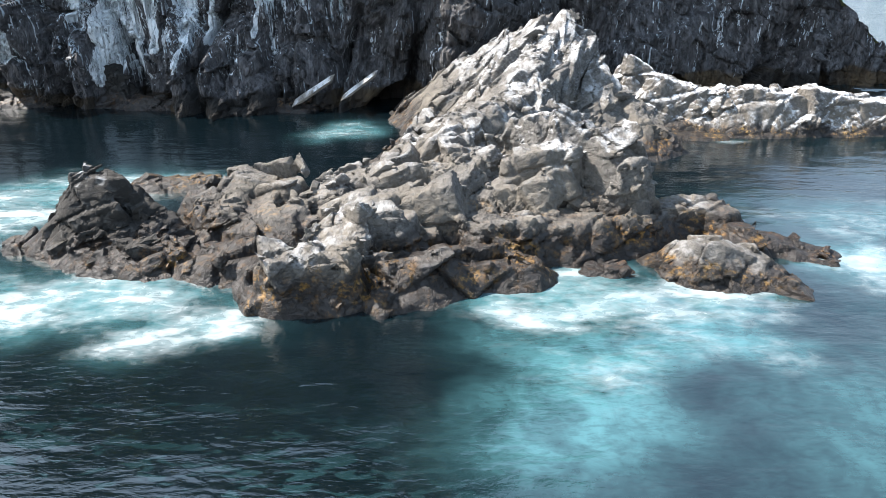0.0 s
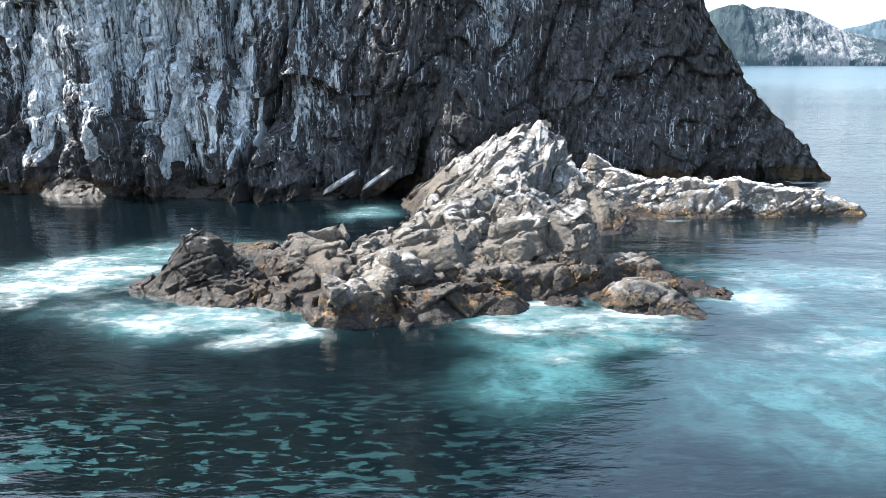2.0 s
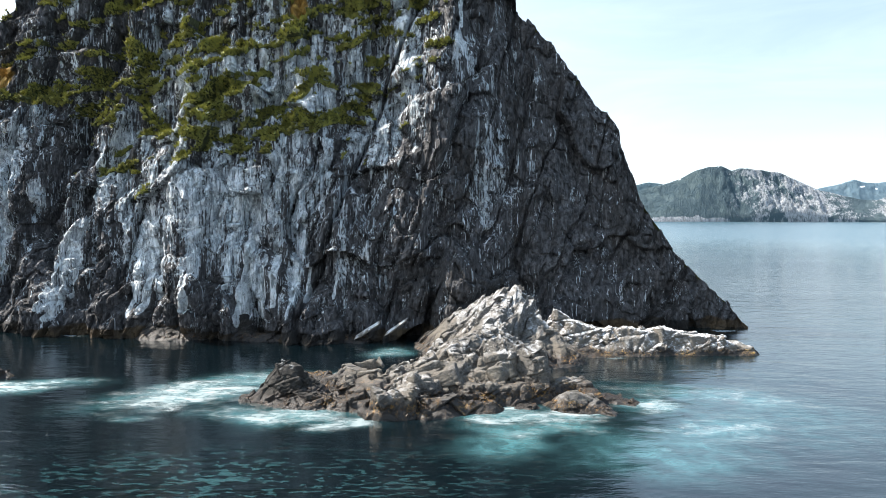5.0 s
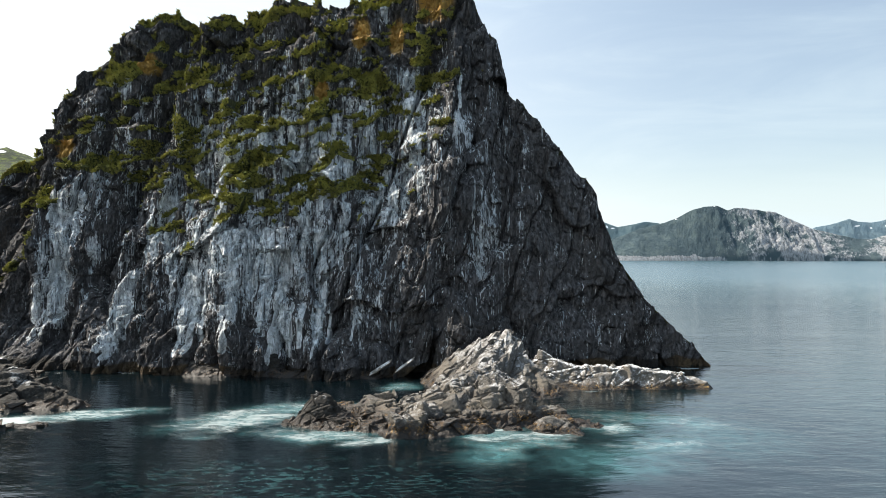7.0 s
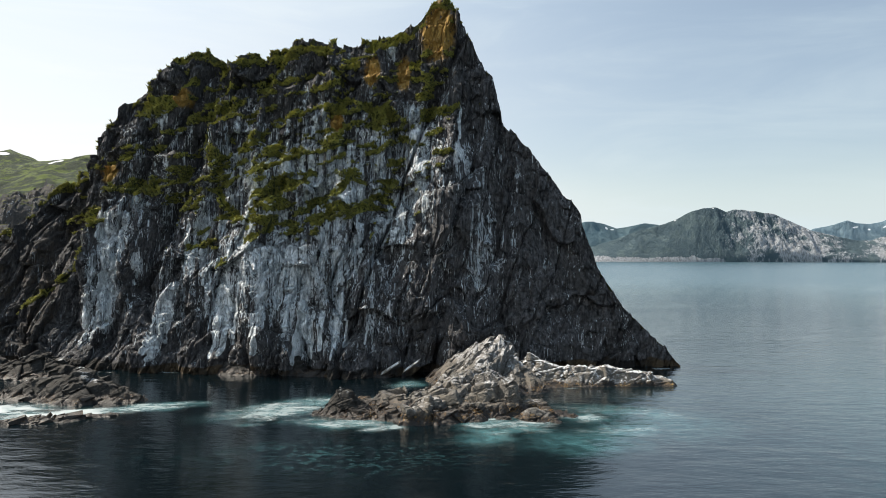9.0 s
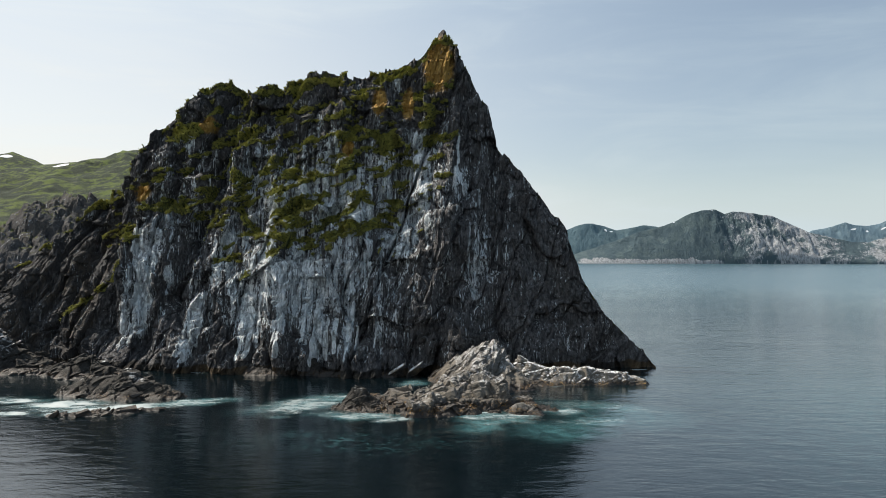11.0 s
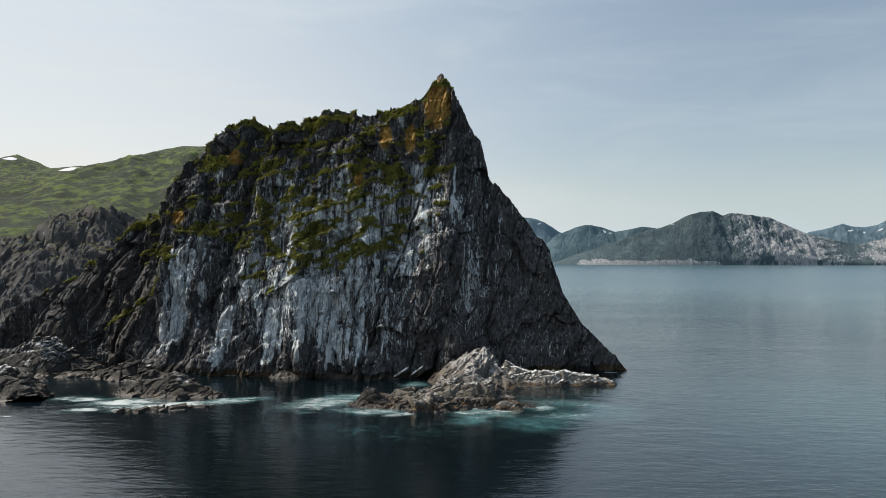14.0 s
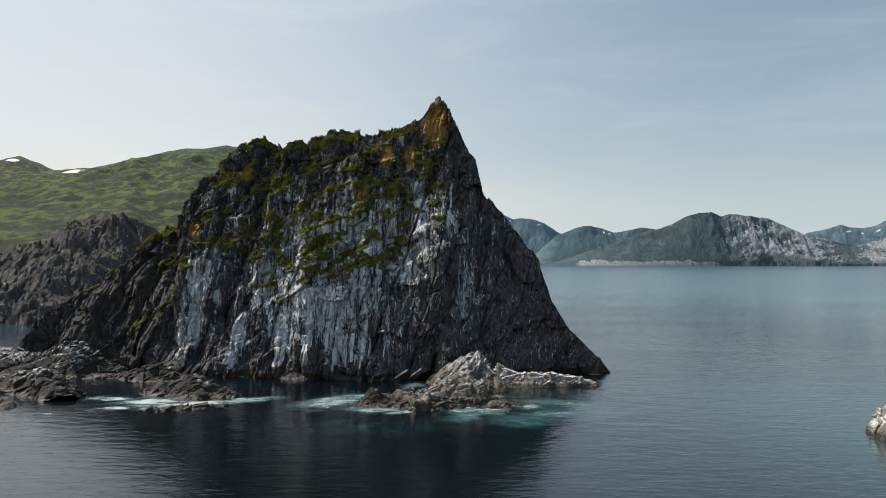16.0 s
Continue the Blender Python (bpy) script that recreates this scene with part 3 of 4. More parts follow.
def shelf(line, x, z, depth):
    """How far a shelf pushes the face in or out, and how near its edge is."""
    edge = np.interp(x, [a for a, _ in line], [b for _, b in line]) + 1.3 * fractal(x / 3.0, x * 0 + line[0][0], 571, 3)
    ends = step(line[0][0] - 2.5, line[0][0] + 1.5, x) * step(line[-1][0] + 2.5, line[-1][0] - 1.5, x)
    over = z - edge
    push = np.where(over < 0, -np.exp(np.minimum(over, 0) / 7.0), 0.7 * np.exp(-np.maximum(over, 0) / 5.0))
    return depth * ends * push, ends * step(-2.2, -0.2, over) * step(3.4, 0.6, over)


def build_cliff():
    thing = tagged(new("sea_cliff"), "tall dark rock island with white-streaked face and grassy ledges", "island")
    cols = np.arange(-222.0, 79.9, 0.37)
    q = np.linspace(0, 1, 372)
    x, q = np.meshgrid(cols, q)
    top = along(RIDGE, x) + 2.2 * fractal(x / 7.0, x * 0 + 0.5, 401, 5, 0.6) * step(80, 60, x) + (2.4 * chance(np.floor(x / 2.6 + fractal(x / 4, x * 0, 405, 2)), x * 0 + 1, 403) - 1.2) * step(80, 70, x)
    top = np.maximum(top, 0.3)
    z = -2 + (top + 2) * q
    foot, brow = along(FOOT, x), along(BROW, x)
    share = z / np.maximum(top, 4)
    y = foot + (brow - foot) * np.sign(share) * np.abs(share) ** 1.25
    wx = x + 1.3 * fractal(x / 9, z / 14, 411, 4)
    wz = z + 2.2 * fractal(x / 9, z / 14, 421, 4)
    quiet = 1 - 0.55 * step(-2, 14, x)      # the seaward flank is smoother
    y = y + 10.0 * quiet * fractal(wx / 20, wz / 55, 431, 3) * step(-1, 12, z) * (0.2 + 0.8 * step(0, 24, top - z))
    # ledges that climb to the right
    lane = (wz - 0.5 * wx) / 12.5 + 0.55 * fractal(wx / 28, wz / 22, 441, 3)
    frac = lane - np.floor(lane)
    upper = step(30, 62, z - 0.12 * np.maximum(x, -200) * 0) * step(14, -12, x)
    y = y + (0.9 + 1.5 * upper) * (step(0, 0.16, frac) - frac)
    lane2 = (wz - 0.25 * wx) / 4.6 + 0.6 * fractal(wx / 12, wz / 9, 451, 3)
    frac2 = lane2 - np.floor(lane2)
    y = y + (0.2 + 0.45 * upper) * (step(0, 0.2, frac2) - frac2)
    for ax, az, bx, bz, w, depth in CLEFTS:
        mid = np.interp(z, (min(az, bz), max(az, bz)), (ax, bx) if az < bz else (bx, ax))
        y = y + depth * np.exp(-((wx - mid) / w) ** 2) * step(min(az, bz) - 8, min(az, bz) + 4, z) * step(max(az, bz) + 8, max(az, bz) - 4, z)
    y = y - 4.5 * step(0, 7, 9 - np.abs(wx + 25) - 0.32 * np.maximum(z - 26, 0)) * step(54, 44, z) * step(8, 22, z)      # a tooth standing proud
    for cx, half, hi, depth in ((-52.5, 3.8, 11, 5.5), (-60, 4.2, 15, 5.0), (-30.5, 5.0, 12, 4.5), (-68, 4, 10, 4.5), (-42, 4.5, 22, 5.0), (-84, 5, 13, 4.5), (-101, 5, 14, 4.0), (2, 7, 9, 3.0), (-36, 4, 14, 4.0), (-76, 4, 8, 4.0), (-20, 5, 8, 3.5)):
        y = y - depth * np.sqrt(np.clip(1 - ((wx - cx + 0.25 * (wz - hi / 2)) / half) ** 2 - (np.maximum(wz - hi * 0.4, 0) / (hi * 0.6)) ** 2, 0, 1))     # rounded bosses at the foot
    dense = step(-8, 16, z - 40 - 9 * fractal(x / 16, z / 40, 521, 3) - 26 * step(-22, 6, x)) * step(10, -6, x) * (0.55 + 0.45 * step(-118, -95, x))
    dense = dense * (0.75 + 0.5 * fractal(x / 18, z / 16, 525, 3))
    strip = fractal(wx / 8.0 + wz / 30, (wz - 0.28 * wx) / 2.5, 535, 4, 0.55)
    bushes = step(0.35, 0.46, strip + 0.52 * np.clip(dense, 0, 1) - 0.22) * step(0.08, 0.35, dense)
    y = y - 0.9 * bushes
    bands = np.zeros_like(x)
    for group, depth in ((LOW_SHELVES, 1.3), (HIGH_SHELVES, 1.5), (CREST_SHELVES, 1.2)):
        for line in group:
            push, near = shelf(line, wx, wz, depth)
            y, bands = y + push, np.maximum(bands, near)
    # gullies that part the face into buttresses
    crease = np.abs(fractal(wx / 24 - wz / 75, wz / 95, 455, 4, 0.5))
    y = y + 4.5 * quiet * step(0.13, 0.0, crease) * step(0, 10, z) * (1 - 0.8 * step(16, 40, x))
    crease = np.abs(fractal(wx / 11 - wz / 40, wz / 38, 457, 3, 0.5))
    y = y + 1.6 * step(0.10, 0.0, crease)
    # jointed blocks, long upright
    for size, tall, lift, tilt, groove, seed in ((8.0, 3.0, 0.17, 0.30, 0.55, 461), (3.2, 2.3, 0.20, 0.36, 0.45, 471), (1.3, 2.0, 0.20, 0.36, 0.25, 481)):
        flat = np.zeros_like(x)
        out = joint_blocks(wx - 0.22 * wz, wz + 0.3 * wx, flat, (size, size * tall, size), lift * size, tilt, groove, seed)
        y = y - (0.35 + 0.65 * quiet) * out
    y = y + 0.35 * fractal(x / 1.3, z / 1.9, 491, 3) + 0.45 * quiet * fractal(wx / 2.2 - wz / 12, wz / 17, 495, 4, 0.6)
    y = y + 5.0 * patch(x, z, -6, 4, 9, 7)          # a hollow at the foot
    # marks: droppings, turf, lichen, tide line and the spur's painted shade
    runs = fractal(wx / 1.5, wz / 26, 501, 4, 0.6) * 0.5 + 0.5
    runs2 = fractal(wx / 4.5, wz / 40, 511, 3) * 0.5 + 0.5
    where = np.zeros_like(x)
    column = x - 0.12 * z
    dripped = z + 6.0 * fractal(column / 1.7, z / 90, 505, 4, 0.7) * step(0, 20, z + 6)
    for cx, hi, lo, half, w in ((-62, 43, 22, 5, 1.15), (-43, 42, 20, 8, 0.95), (-17, 62, 40, 6, 1.0), (-36, 72, 62, 8, 0.75), (-74, 32, 8, 5, 1.2), (-96, 28, 3, 3.2, 1.1),
                                (-82, 52, 40, 6, 0.75), (-47, 18, 2, 2.6, 0.95), (-37, 26, 5, 2.2, 0.9), (-107, 40, 28, 3, 0.7), (-64, 20, 10, 2.2, 1.0), (-120, 54, 8, 6, 0.9),
                                (-52, 60, 50, 7, 0.6), (-12, 84, 68, 4, 0.9), (-33, 78, 64, 5, 0.95), (-22, 117, 110, 2, 0.9), (-13, 92, 80, 3.5, 1.0), (4, 78, 66, 3, 0.9), (-30, 84, 74, 5, 0.9), (-108, 95, 84, 4, 0.7), (-42, 92, 84, 6, 0.6)):
        inside = step(hi + 1.5, hi - 1.5, wz) * step(lo - 3, lo + 7, dripped) * step(half * 1.3, half * 0.6, np.abs(column + 0.12 * (hi + lo) / 2 - cx))
        where = np.maximum(where, w * inside)
    for cx, cz, rx, rz, w in ((-112, 91, 3, 3, 0.9), (-68, 68, 6, 6, 0.6), (-62, 90, 6, 6, 0.5), (5, 68, 3.5, 7, 0.6), (-56, 36, 52, 22, 0.66), (-52, 33, 27, 14, 1.0), (-45, 66, 46, 26, 0.95), (-108, 60, 14, 30, 0.4), (10, 42, 12, 22, 0.34)):
        where = np.maximum(where, w * np.exp(-1.1 * (((x - cx) / rx) ** 2 + ((dripped - cz) / rz) ** 2)))
    guano = where * (0.55 + 0.75 * step(0.32, 0.62, runs)) * (0.7 + 0.5 * step(0.3, 0.7, runs2)) * step(3, 12, z + 5 * runs)
    thread = x + 0.7 * fractal(x / 4, z / 5.0, 506, 3) - 0.06 * z
    drip = np.zeros_like(x)
    for cx, hi, lo, half in ((-49.1, 24, 2.5, 1.1), (-44.9, 20, 4, 0.75), (-41.8, 20, 7, 0.85), (-37, 20, 5, 0.55), (-61.6, 22, 6, 0.8), (-33.4, 18, 8, 0.5), (-53.3, 20, 11, 0.6), (-74, 24, 5, 0.9),
                             (-77, 22, 4, 0.6), (-71, 22, 8, 0.6), (-97, 26, 3, 0.8), (-93.5, 20, 8, 0.5), (-27, 17, 9, 0.4), (-122, 40, 8, 0.9), (-118, 36, 12, 0.7), (3.5, 92, 78, 0.5)):
        drip = np.maximum(drip, step(half * 1.3, half * 0.7, np.abs(thread - cx + 0.06 * lo)) * step(lo - 0.5, lo + 1.5, z) * step(hi + 3, hi - 3, z))
    low = 44 + 9 * fractal(x / 16, z / 40, 521, 3) + 26 * step(-22, 6, x)
    country = step(-5, 10, z - low) * step(12, -4, x) + 0.8 * step(4, 0, top - z) * step(40, 0, x) + 0.75 * step(-112, -140, x) * step(12, 30, z)
    country = np.clip(country + 0.8 * np.exp(-(((x + 28) * 0.75 + (z - 42) * -0.66) / 2.0) ** 2 - ((x + 28) / 8) ** 2), 0, 1)
    ledge = np.maximum(step(0.34, 0.12, frac), 0.8 * step(0.42, 0.16, frac2))
    tufted = fractal(wx / 6.5 + wz / 14, wz / 5.0, 531, 5, 0.6) * 0.5 + 0.5
    turf = np.clip(country * (1.15 * ledge * step(0.34, 0.56, tufted) + 0.7 * step(0.62, 0.8, tufted)), 0, 1)
    turf = np.clip(np.maximum(0.30 * turf + 0.3 * step(4, 0, top - z) * step(40, 0, x), bushes) + 0.8 * bands * (0.15 + step(0.42, 0.60, tufted)), 0, 1)
    turf = turf * (1 - 0.6 * step(0.75, 1.0, where) * (1 - bands))
    lichen = np.zeros_like(x)
    for cx, cz, rx, rz in ((-4.0, 121, 5.0, 9.5), (-16.5, 105, 2.2, 6), (-28, 105, 2.4, 5), (-100, 97, 3, 3), (-40, 85, 2, 3), (-124, 68, 3, 3)):
        lichen = np.maximum(lichen, np.exp(-1.0 * (((x - cx) / rx) ** 2 + ((z - cz) / rz) ** 2)))
    turf = turf * (1 - step(0.25, 0.5, lichen))
    wet_or_dark = 1 - step(1.2, 3.6, z + 1.4 * fractal(x / 5, z / 3, 541, 3))
    wet_or_dark = np.maximum(wet_or_dark, 0.44 * step(-132, -140, x))      # the spur's brown rock, with its shade painted in
    guano = guano * (1 - 0.7 * step(-130, -140, x))
    marks = {"guano": guano, "drip": drip, "turf": turf, "lichen": lichen, "wet_or_dark": wet_or_dark}
    sheet("rock_face", x, y, z, CLIFF, None, marks, thing)
    # the lee side, out of sight, closes the island
    xb, qb = np.meshgrid(cols[::6], np.linspace(0, 1, 24))
    tb = np.broadcast_to(z[-1, ::6], xb.shape)
    zb = -2 + (tb + 2) * (1 - qb)
    yb = y[-1, ::6] + 0.3 + 60 * qb * np.minimum(tb / 40, 1) + 4 * fractal(xb / 12, zb / 12, 551, 3) * qb
    zero = np.zeros_like(xb)
    sheet("lee_slope", xb, yb, zb - 0.3, CLIFF, None, {"guano": zero, "turf": zero + 0.8, "lichen": zero, "wet_or_dark": zero}, thing)
    grass_tufts(thing, x, y, z, turf)
    return thing


def grass_tufts(thing, x, y, z, turf):
    """Clumps of blades on the turfed ledges, all in one mesh."""
    rng = np.random.default_rng(7)
    spots = np.flatnonzero((turf.ravel() > 0.5) & (rng.random(turf.size) < 0.7))
    if len(spots) > 85000:
        spots = rng.choice(spots, 85000, replace=False)
    n = len(spots)
    at = np.stack([x.ravel()[spots], y.ravel()[spots], z.ravel()[spots]], -1)
    size = rng.uniform(0.45, 1.25, n)
    blades = 6
    co = np.zeros((n, blades, 3, 3))
    for b in range(blades):
        turn = rng.uniform(0, 2 * np.pi, n)
        out = np.stack([np.cos(turn), np.sin(turn) - 0.4, np.zeros(n)], -1)
        side = np.stack([-np.sin(turn), np.cos(turn), np.zeros(n)], -1)
        rise = rng.uniform(0.15, 0.65, n)
        co[:, b, 0] = at - side * (0.32 * size)[:, None] - [0, 0, 0.15]
        co[:, b, 1] = at + side * (0.32 * size)[:, None] - [0, 0, 0.15]
        co[:, b, 2] = at + out * (0.75 * size)[:, None] + np.stack([np.zeros(n), np.zeros(n), rise * size], -1)
    faces = np.arange(n * blades * 3).reshape(-1, 3)
    ob = linked("grass", co.reshape(-1, 3), faces, TURF, None, thing)
    tagged(ob, "olive green grass tufts", kind="stuff")


# ---- headlands and mountains ----


def build_headland():
    """A bare rock spur in front of the green mountain."""
    x, y = np.meshgrid(np.arange(-520.0, -170.0, 1.6), np.arange(255.0, 640.0, 1.6))
    e = np.maximum.reduce([crest((-318, 436, 95), (-344, 432, 90), 9, 0.9, 2.2)(x, y), crest((-344, 432, 90), (-384, 428, 66), 9, 0.8, 1.6)(x, y), crest((-384, 428, 66), (-470, 420, 40), 8, 0.8, 1.4)(x, y),
                           crest((-318, 436, 95), (-262, 500, 60), 8, 1.1, 1.6)(x, y), crest((-344, 432, 88), (-334, 345, 4), 7, 1.2)(x, y), crest((-318, 434, 92), (-290, 350, 4), 7, 1.2)(x, y)])
    wx, wy = x + 5 * fractal(x / 20, y / 20, 601, 4), y + 5 * fractal(x / 20, y / 20, 611, 4)
    for size, lift, seed in ((20, 0.16, 621), (8, 0.17, 631), (4, 0.15, 641)):
        e = e + joint_blocks(wx, wy, 0.5 * (wx + wy), (size * 1.6, size, size * 1.3), lift * size, 0.5, 0.10 * size, seed)
    gy_, gx_ = np.gradient(e, 1.6)
    zero = np.zeros_like(x)
    turf = 0.9 * step(1.3, 0.6, np.hypot(gx_, gy_)) * step(30, 60, e + 12 * fractal(x / 18, y / 18, 651, 3))
    streak = 0.5 * step(0.1, 0.5, fractal(x / 9, y / 9, 661, 4))
    # The 0.40 darkens all of the headland's rock, painting in its shade.
    ob = sheet("rocky_headland", x, y, e, CLIFF, e > -1, {"guano": 0.2 * streak, "turf": turf, "lichen": zero, "wet_or_dark": zero + 0.40})
    return tagged(ob, "bare grey rock spur below a green mountain side", "headland", kind="structure")


def build_green_mountain():
    x, y = np.meshgrid(np.linspace(-3600, -120, 420), np.concatenate([np.linspace(470, 1400, 170), np.linspace(1408, 2700, 150), np.linspace(2740, 4720, 90)]))
    sky_line = np.interp(x, (-4200, -1800, -1650, -1565, -1430, -1350, -1271, -1203, -1090, -1022, -950, -863, -700, -500, -120), (330, 360, 385, 402, 413, 409, 438, 437, 483, 494, 491, 506, 480, 380, 150))
    q = np.clip((y - 480) / 1950, 0, 1)
    z = sky_line * (0.06 + 0.94 * q ** 1.2) * step(440, 620, y) - 1
    z = z - np.maximum(y - 2450, 0) * 0.3
    calm = 1 - 0.85 * step(0.75, 1.0, q)
    z = z + (12 + 30 * q) * calm * fractal(x / 110, y / 190, 701, 6, 0.6) * step(480, 800, y) - 26 * calm * np.abs(fractal(x / 240 + y / 500, y / 900, 706, 4)) * step(480, 1000, y)
    cone = 722 - 0.50 * np.hypot(x + 2764, (y - 4100) * 0.8)
    z = np.maximum(z, cone + 12 * fractal(x / 120, y / 120, 711, 4))
    snow = np.maximum.reduce([patch(x, y, cx, cy, rx, ry, tn) for cx, cy, rx, ry, tn in (
        (-2850, 4030, 75, 60, -40), (-2720, 3960, 50, 50, -30), (-1400, 2320, 55, 80, 0), (-1185, 2290, 30, 60, 0), (-1120, 2170, 26, 60, 0))])
    bare = 0.9 * step(60, 20, z) + 0.6 * step(0.72, 0.95, fractal(x / 300, y / 300, 721, 4) + 0.5)
    ob = sheet("mountain_side", x, y, z, HILL, z > -0.9, {"snow": snow, "bare": bare}, smooth=True)
    return tagged(ob, "green mountain side with snow patches near its crest", "mountain", kind="structure")


def coastal_range(name, label, mat, span, near, deep, crest_x, crest_z, steep, bluffs, shore, patches, seed):
    """A mountain range along the far shore: gullied slopes up to its skyline, bare on its bluffs and at the water."""
    x, y = np.meshgrid(np.arange(span[0], span[1], 9.0), np.linspace(near, near + deep * 1.25, 80))
    sky_line = np.interp(x, crest_x, crest_z) + 4 * fractal(x / 45, y * 0 + 0.3, seed + 1, 4)
    q = np.clip((y - near) / deep, 0, 1)
    bluff = np.maximum.reduce([np.exp(-((x + 90 * fractal(x / 160, y / 60, seed + 13, 3) - cx) / w) ** 2 * 1.1) for cx, w in bluffs]) if bluffs else np.zeros_like(x)
    z = sky_line * q ** (steep - 0.35 * bluff)
    open_slope = step(0.02, 0.25, q) * step(1.0, 0.8, q)
    z = z - 0.10 * sky_line * np.abs(fractal(x / 190 + y / 130, y / 160, seed + 3, 4, 0.6)) * open_slope + 0.09 * sky_line * fractal(x / 110, y / 110, seed + 5, 5, 0.6) * open_slope
    ribs = np.abs(fractal(x / 62 + z / 300, z / 170, seed + 7, 5, 0.65))
    z = z - 0.30 * bluff * sky_line * ribs * step(0.02, 0.2, q) * step(1.0, 0.88, q) - 2
    z = np.where(q <= 0, -3, np.where(y > near + deep, z - 0.4 * (y - near - deep), z))
    patchy = fractal(x / 70, (z + y) / 60, seed + 9, 5, 0.6)
    bare = bluff * (0.60 + 0.75 * patchy + 0.5 * (0.35 - ribs))
    if shore:
        bare = np.maximum(bare, step(48, 14, z + 22 * fractal(x / 45, x * 0 + 0.7, seed + 11, 4)) * step(shore[0], shore[0] + 200, x) * step(shore[1], shore[1] - 200, x))
    snow = np.maximum.reduce([patch(x, z, cx, cz, rx, rz, tn) for cx, cz, rx, rz, tn in patches]) * step(0.3, 0.6, q)
    ob = sheet(name, x, y, z, mat, z > -2.9, {"snow": snow, "bare": np.clip(bare, 0, 1)}, smooth=True)
    return tagged(ob, label, "mountains", kind="structure")


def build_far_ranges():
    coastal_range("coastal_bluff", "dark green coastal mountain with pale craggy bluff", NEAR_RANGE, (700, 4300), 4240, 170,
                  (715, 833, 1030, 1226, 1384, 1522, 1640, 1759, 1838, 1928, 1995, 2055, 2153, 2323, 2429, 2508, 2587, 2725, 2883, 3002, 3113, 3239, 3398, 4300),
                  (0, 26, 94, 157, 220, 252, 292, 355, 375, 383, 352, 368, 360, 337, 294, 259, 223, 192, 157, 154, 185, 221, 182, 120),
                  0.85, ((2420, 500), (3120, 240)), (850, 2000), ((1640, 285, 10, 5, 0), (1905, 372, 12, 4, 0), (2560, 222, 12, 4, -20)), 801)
    coastal_range("hazy_hills", "hills behind the bluff, tinted blue-green for haze", MID_RANGE, (600, 2150), 4420, 110,
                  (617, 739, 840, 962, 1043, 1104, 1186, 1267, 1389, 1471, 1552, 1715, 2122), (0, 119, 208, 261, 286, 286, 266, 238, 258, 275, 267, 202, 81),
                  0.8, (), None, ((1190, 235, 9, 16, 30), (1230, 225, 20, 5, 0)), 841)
    coastal_range("hazy_mountains", "far mountains tinted pale blue for haze, with snow gullies", FAR_RANGE, (-100, 4300), 4580, 130,
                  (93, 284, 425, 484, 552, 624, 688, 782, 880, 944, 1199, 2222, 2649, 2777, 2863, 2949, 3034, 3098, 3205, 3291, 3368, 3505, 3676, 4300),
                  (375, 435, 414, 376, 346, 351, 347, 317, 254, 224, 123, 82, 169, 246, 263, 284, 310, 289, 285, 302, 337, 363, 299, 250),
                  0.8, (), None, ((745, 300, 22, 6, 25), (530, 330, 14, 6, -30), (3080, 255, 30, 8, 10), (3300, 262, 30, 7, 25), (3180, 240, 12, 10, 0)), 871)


build_sea()
build_cliff()
build_headland()
build_green_mountain()
build_far_ranges()

